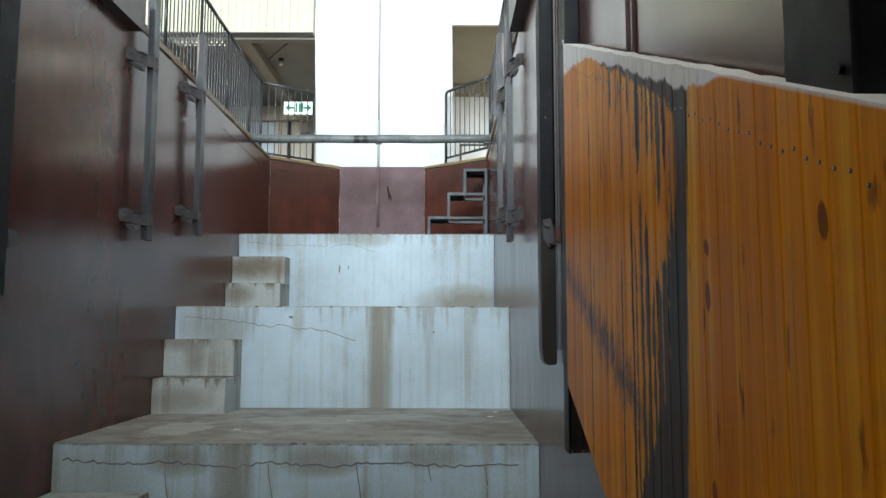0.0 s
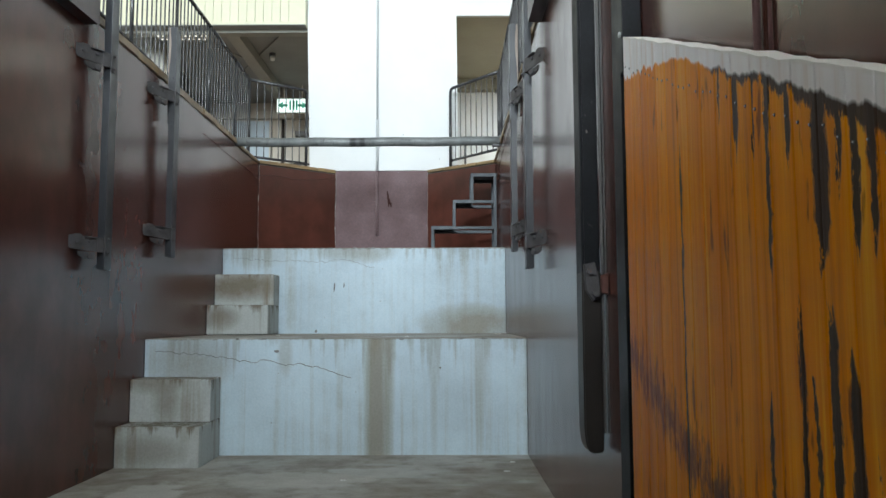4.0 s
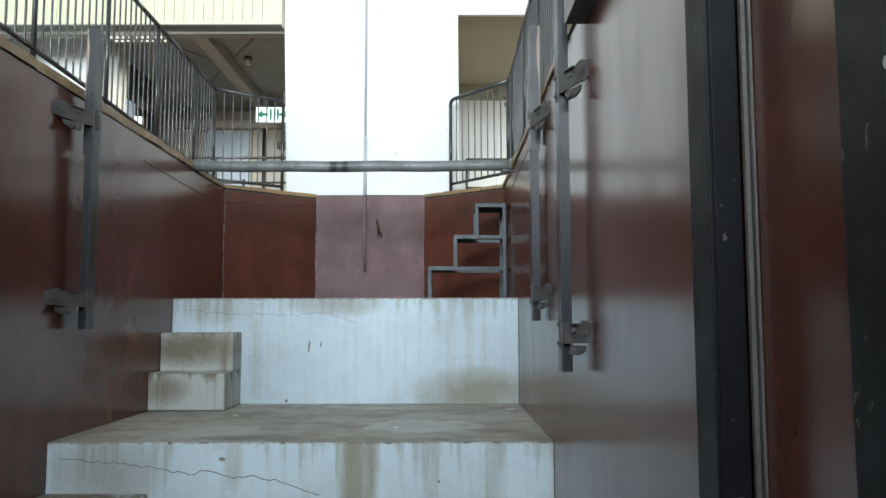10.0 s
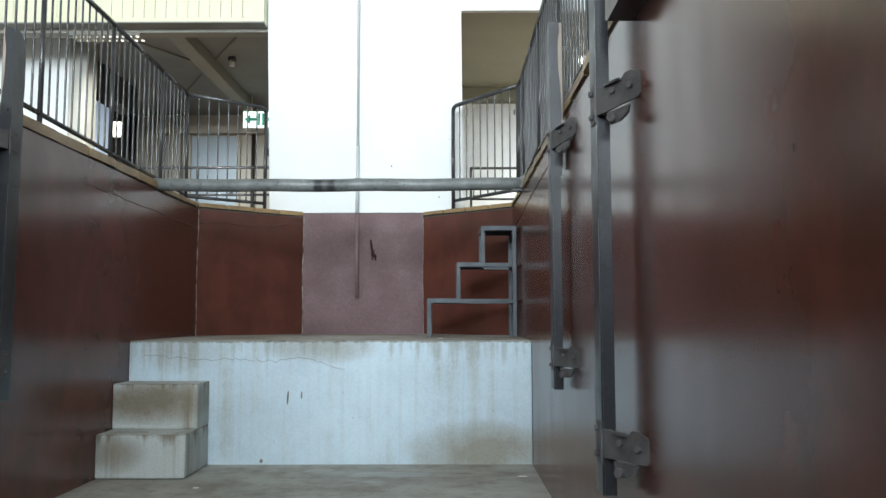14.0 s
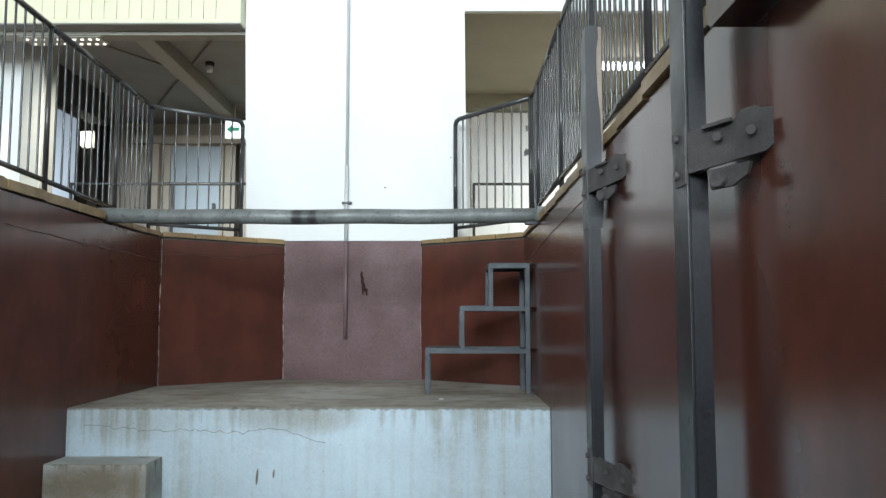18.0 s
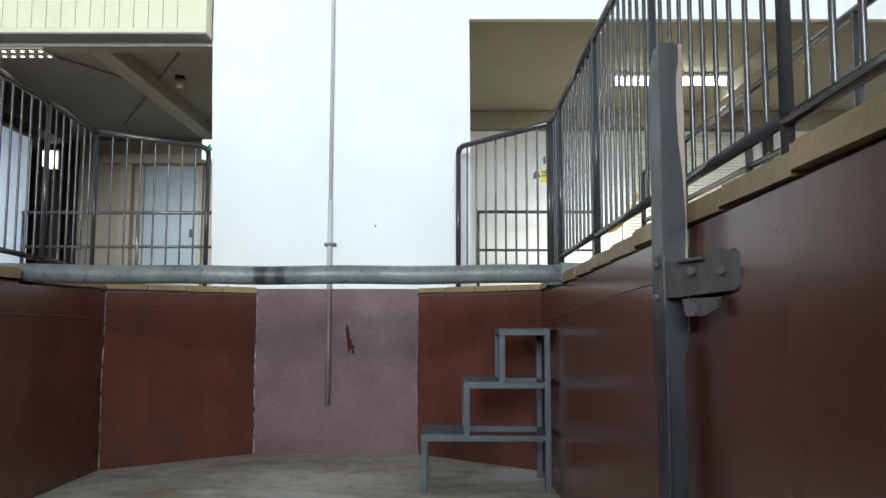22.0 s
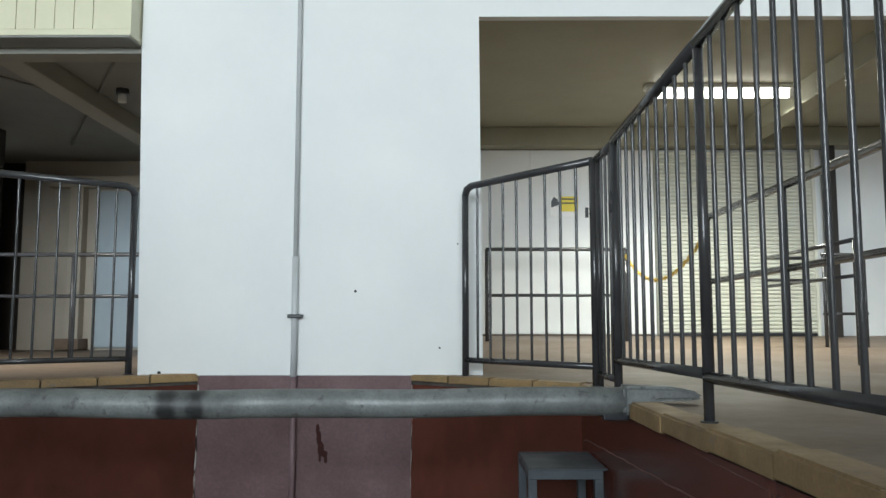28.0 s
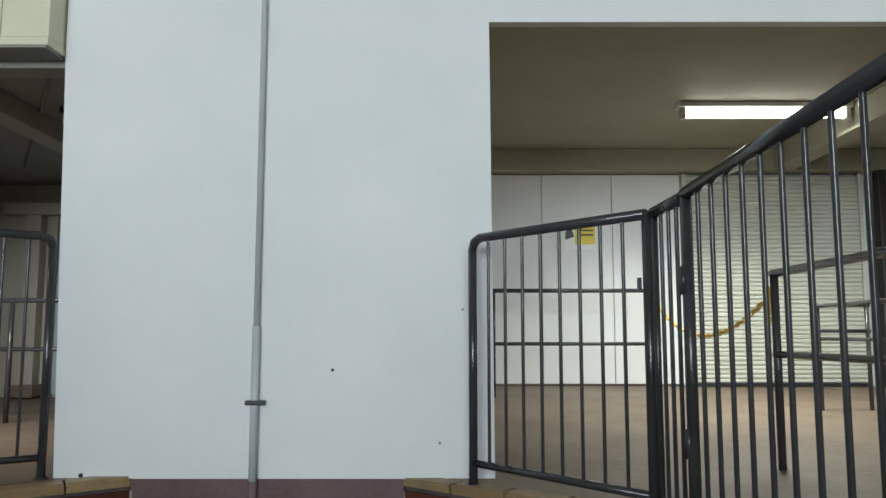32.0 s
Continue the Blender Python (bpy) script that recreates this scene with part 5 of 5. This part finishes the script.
tagged(part("speaker_box", box(B(), -3.30, -3.04, 12.80, 12.95, 4.78, 4.90, 0.02), BLACK), "small black speaker box on the tan wall", "speaker")
sm = thing("smoke_detector", "small round ceiling smoke detector", "detector")
part("base", tube(B(), [(-3.13, 10.45, 5.47), (-3.13, 10.45, 5.518)], 0.055, 14), RAIL, sm, "dark detector base")
part("head", tube(B(), [(-3.13, 10.45, 5.40), (-3.13, 10.45, 5.47)], 0.035, 14), ENAMEL, sm)
# this panel glows by itself in place of light reaching it
tagged(part("blue_panel", box(B(), -5.04, -4.99, 10.36, 10.92, 3.2, 4.97, 0.01), GLOWPANEL), "pale blue panel with an added glow in place of daylight on it", "panel")
GLOBE = glow("wall_lamp_glass", (1.0, 0.98, 0.88), 3.0)
wl = thing("wall_lamp", "small lit wall lamp in the dim room", "lamp")
part("back_plate", box(B(), -5.66, -5.47, 12.22, 12.25, 4.93, 5.19, 0.005), ENAMEL, wl)
part("diffuser", box(B(), -5.645, -5.485, 12.15, 12.22, 4.955, 5.165, 0.015), GLOBE, wl, "glowing diffuser")
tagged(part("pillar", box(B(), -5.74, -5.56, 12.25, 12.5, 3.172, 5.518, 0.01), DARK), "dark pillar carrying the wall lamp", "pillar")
# white panel doors beside the opening
setting("wall_left_panels", box(B(), -10.0, -4.77, 9.62, 9.75, 3.172, 5.45), WHITE, "white panel wall beside the opening", "wall")
setting("trim", box(B(), -4.765, -4.55, 9.52, 9.75, 3.172, 5.45, 0.01), DIMBEAM, "grey-beige door post beside the white panels", "trim")
for x in (-5.9, -6.9):
    setting("trim", box(B(), x - 0.06, x + 0.06, 9.56, 9.66, 3.172, 5.45, 0.006), SHUTTER, "cream upright frame of the panel wall", "trim")
CELL = glow("louvre_cell", (1.0, 0.97, 0.88), 0.9)
lv = thing("louvre_lamp", "ceiling lamp with a white egg-crate louvre", "lamp")
part("body", box(B(), -4.42, -3.63, 8.90, 9.10, 5.150, 5.164, 0.004), DIMBEAM, lv)
for i in range(10):
    for k in range(2):
        x, y = -3.675 - 0.077 * i + 0.012 * k, 8.945 + 0.105 * k
        part("cell", tube(B(), [(x, y, 5.140), (x, y, 5.151)], 0.017, 10), CELL, lv, "glowing louvre cell")
lamp("louvre_light", "AREA", look((-3.9, far(9.16), 5.12), (-3.5, far(10.3), 3.2)), 52.0, (0.98, 0.98, 0.92), 0.7, 0.14, None, 125)

# ---- cracks and paint ridges ----


def crack(label, start, end, plane, depth, rise, r, material, seed, name="crack"):
    """A thin wandering line on a wall. plane 'y': runs over x, at that depth; plane 'x': runs over y, at that x."""
    rng = random.Random(seed)
    pts = []
    z = start[1]
    n = max(8, int(abs(end[0] - start[0]) / 0.06))
    for i in range(n + 1):
        f = i / n
        u = start[0] + (end[0] - start[0]) * f
        z = start[1] + (end[1] - start[1]) * f + rise * math.sin(4.0 * f + seed) + rng.uniform(-1, 1) * rise * 0.35
        pts.append((u, depth, z) if plane == "y" else (depth, u, z))
    tagged(part(name, tube(B(), pts, r, 5), material), label, name.replace("_", " "), name.replace("_", " ") + "s")


CRACK = worn("crack_shadow", (0.24, 0.245, 0.24), (0.11, 0.105, 0.095), (0.8, 0.9), 9.0)


def jagged(label, knots, depth, r, seed):
    """A crack along a few knots (x, z) on a riser, broken into small jogs."""
    rng = random.Random(seed)
    pts = []
    for (xa, za), (xc, zc) in zip(knots, knots[1:]):
        n = max(2, int((xc - xa) / 0.03))
        for i in range(n):
            f = i / n
            pts.append((xa + (xc - xa) * f, depth, za + (zc - za) * f + rng.uniform(-0.011, 0.011)))
    tagged(part("crack", tube(B(), pts, r, 5), CRACK), label, "crack", "cracks")


jagged("jagged dark crack across the pale riser", [(-2.6, 0.83), (-2.435, 0.819), (-2.114, 0.784), (-1.82, 0.738), (-1.71, 0.757), (-1.578, 0.712), (-1.39, 0.72), (-1.20, 0.672), (-0.988, 0.591)], 5.1745, 0.003, 3)
jagged("fine wavy crack across the pale riser", [(-2.575, 1.75), (-2.19, 1.722), (-1.80, 1.722), (-1.56, 1.70), (-1.42, 1.733), (-1.21, 1.70), (-1.0, 1.63)], 6.9625, 0.0017, 5)
for x, y, z, w, h in ((-1.465, 6.962, 1.43, 0.008, 0.055), (-1.36, 6.962, 1.45, 0.006, 0.03), (-1.62, 5.174, 0.825, 0.022, 0.012), (-0.3, 5.174, 0.69, 0.008, 0.008), (-1.66, 6.962, 0.955, 0.014, 0.016)):
    bm = B()
    bmesh.ops.create_icosphere(bm, subdivisions=2, radius=1.0, matrix=pose(x, far(y), z, 0, 4, 0) @ Matrix.Diagonal((w, 0.003, h, 1)))
    tagged(part("chipped_spot", bm, CRACK), "small dark chip in the pale riser", "chip", "chips in the risers")
jagged("jagged dark crack along the pale riser", [(-2.62, -0.10), (-2.3, -0.13), (-1.95, -0.115), (-1.6, -0.15), (-1.3, -0.12), (-0.95, -0.145), (-0.6, -0.115), (-0.2, -0.14), (0.3, -0.12)], 3.3535, 0.0045, 8)
for x, z in ((-1.95, -0.12), (-1.3, -0.13), (-0.75, -0.12), (-0.3, -0.13), (0.05, -0.125)):
    pts = [(x + 0.02 * math.sin(9 * q + x), 3.3535, z - q) for q in np.linspace(0, 0.3 + 0.2 * math.sin(5 * x), 7)]
    tagged(part("crack", tube(B(), pts, 0.0032, 5), CRACK), "fine branching crack in the pale riser", "crack", "cracks")
RIDGE = worn("dull_oxblood_ridge", (0.12, 0.05, 0.04), (0.08, 0.03, 0.025), (0.5, 0.7), 8.0)
crack("wavy ridge of old plaster under the coping", (6.3, 2.965), (8.2, 2.90), "x", XL + 0.001, 0.012, 0.0035, RIDGE, 4, "paint_ridge")
crack("wavy ridge of old plaster under the coping", (5.55, 3.02), (8.2, 2.895), "x", XR - 0.001, 0.010, 0.003, RIDGE, 6, "paint_ridge")

pts = []
for i in range(25):
    f = i / 24
    pts.append((XL + (XL * -1 - 1.785) * f + 0.001, 8.27 + (YB - 8.27) * f - 0.001, 2.955 + 0.06 * f + 0.018 * math.sin(9 * f) + 0.004 * math.sin(41 * f)))
tagged(part("paint_ridge", tube(B(), pts, 0.0035, 5), RIDGE), "wavy ridge of old plaster on the slanting wall", "paint ridge", "paint ridges")

# broken spots along the step edges
rng = random.Random(21)
for y, z in STEPS[:4]:
    for i in range(9):
        bm = B()
        x = rng.uniform(-2.0, 0.35)
        bmesh.ops.create_icosphere(bm, subdivisions=2, radius=1.0, matrix=pose(x, far(y) + 0.002, z - 0.004, 0, rng.uniform(-8, 8), 0) @ Matrix.Diagonal((rng.uniform(0.008, 0.03), 0.006, rng.uniform(0.004, 0.010), 1)))
        for v in bm.verts:
            v.co += Vector((rng.uniform(-1, 1), 0, rng.uniform(-1, 1))) * 0.0025
        tagged(part("chipped_spot", bm, CRACK), "small dark break in the edge of a concrete step", "chip", "chips in the risers")

# small litter on the treads
rng = random.Random(11)
for x, y, z in ((-0.95, 4.35, 0.0), (0.18, 4.6, 0.0), (0.25, 4.9, 0.0), (-1.7, 3.9, 0.0), (0.28, 6.6, 0.926), (-0.6, 5.7, 0.926), (-1.9, 6.3, 0.926), (-0.3, 7.4, 1.862), (-1.2, 2.3, -0.93)):
    bm = prism(B(), [(x + rng.uniform(0.015, 0.035) * math.cos(a), y + 0.8 * rng.uniform(0.008, 0.02) * math.sin(a)) for a in np.linspace(0, 5.4, 6)], "z", z + 0.0005, z + 0.004)
    tagged(part("litter_scrap", bm, PAPER), "small pale scrap lying on the concrete tread", "litter", "scraps on the treads")
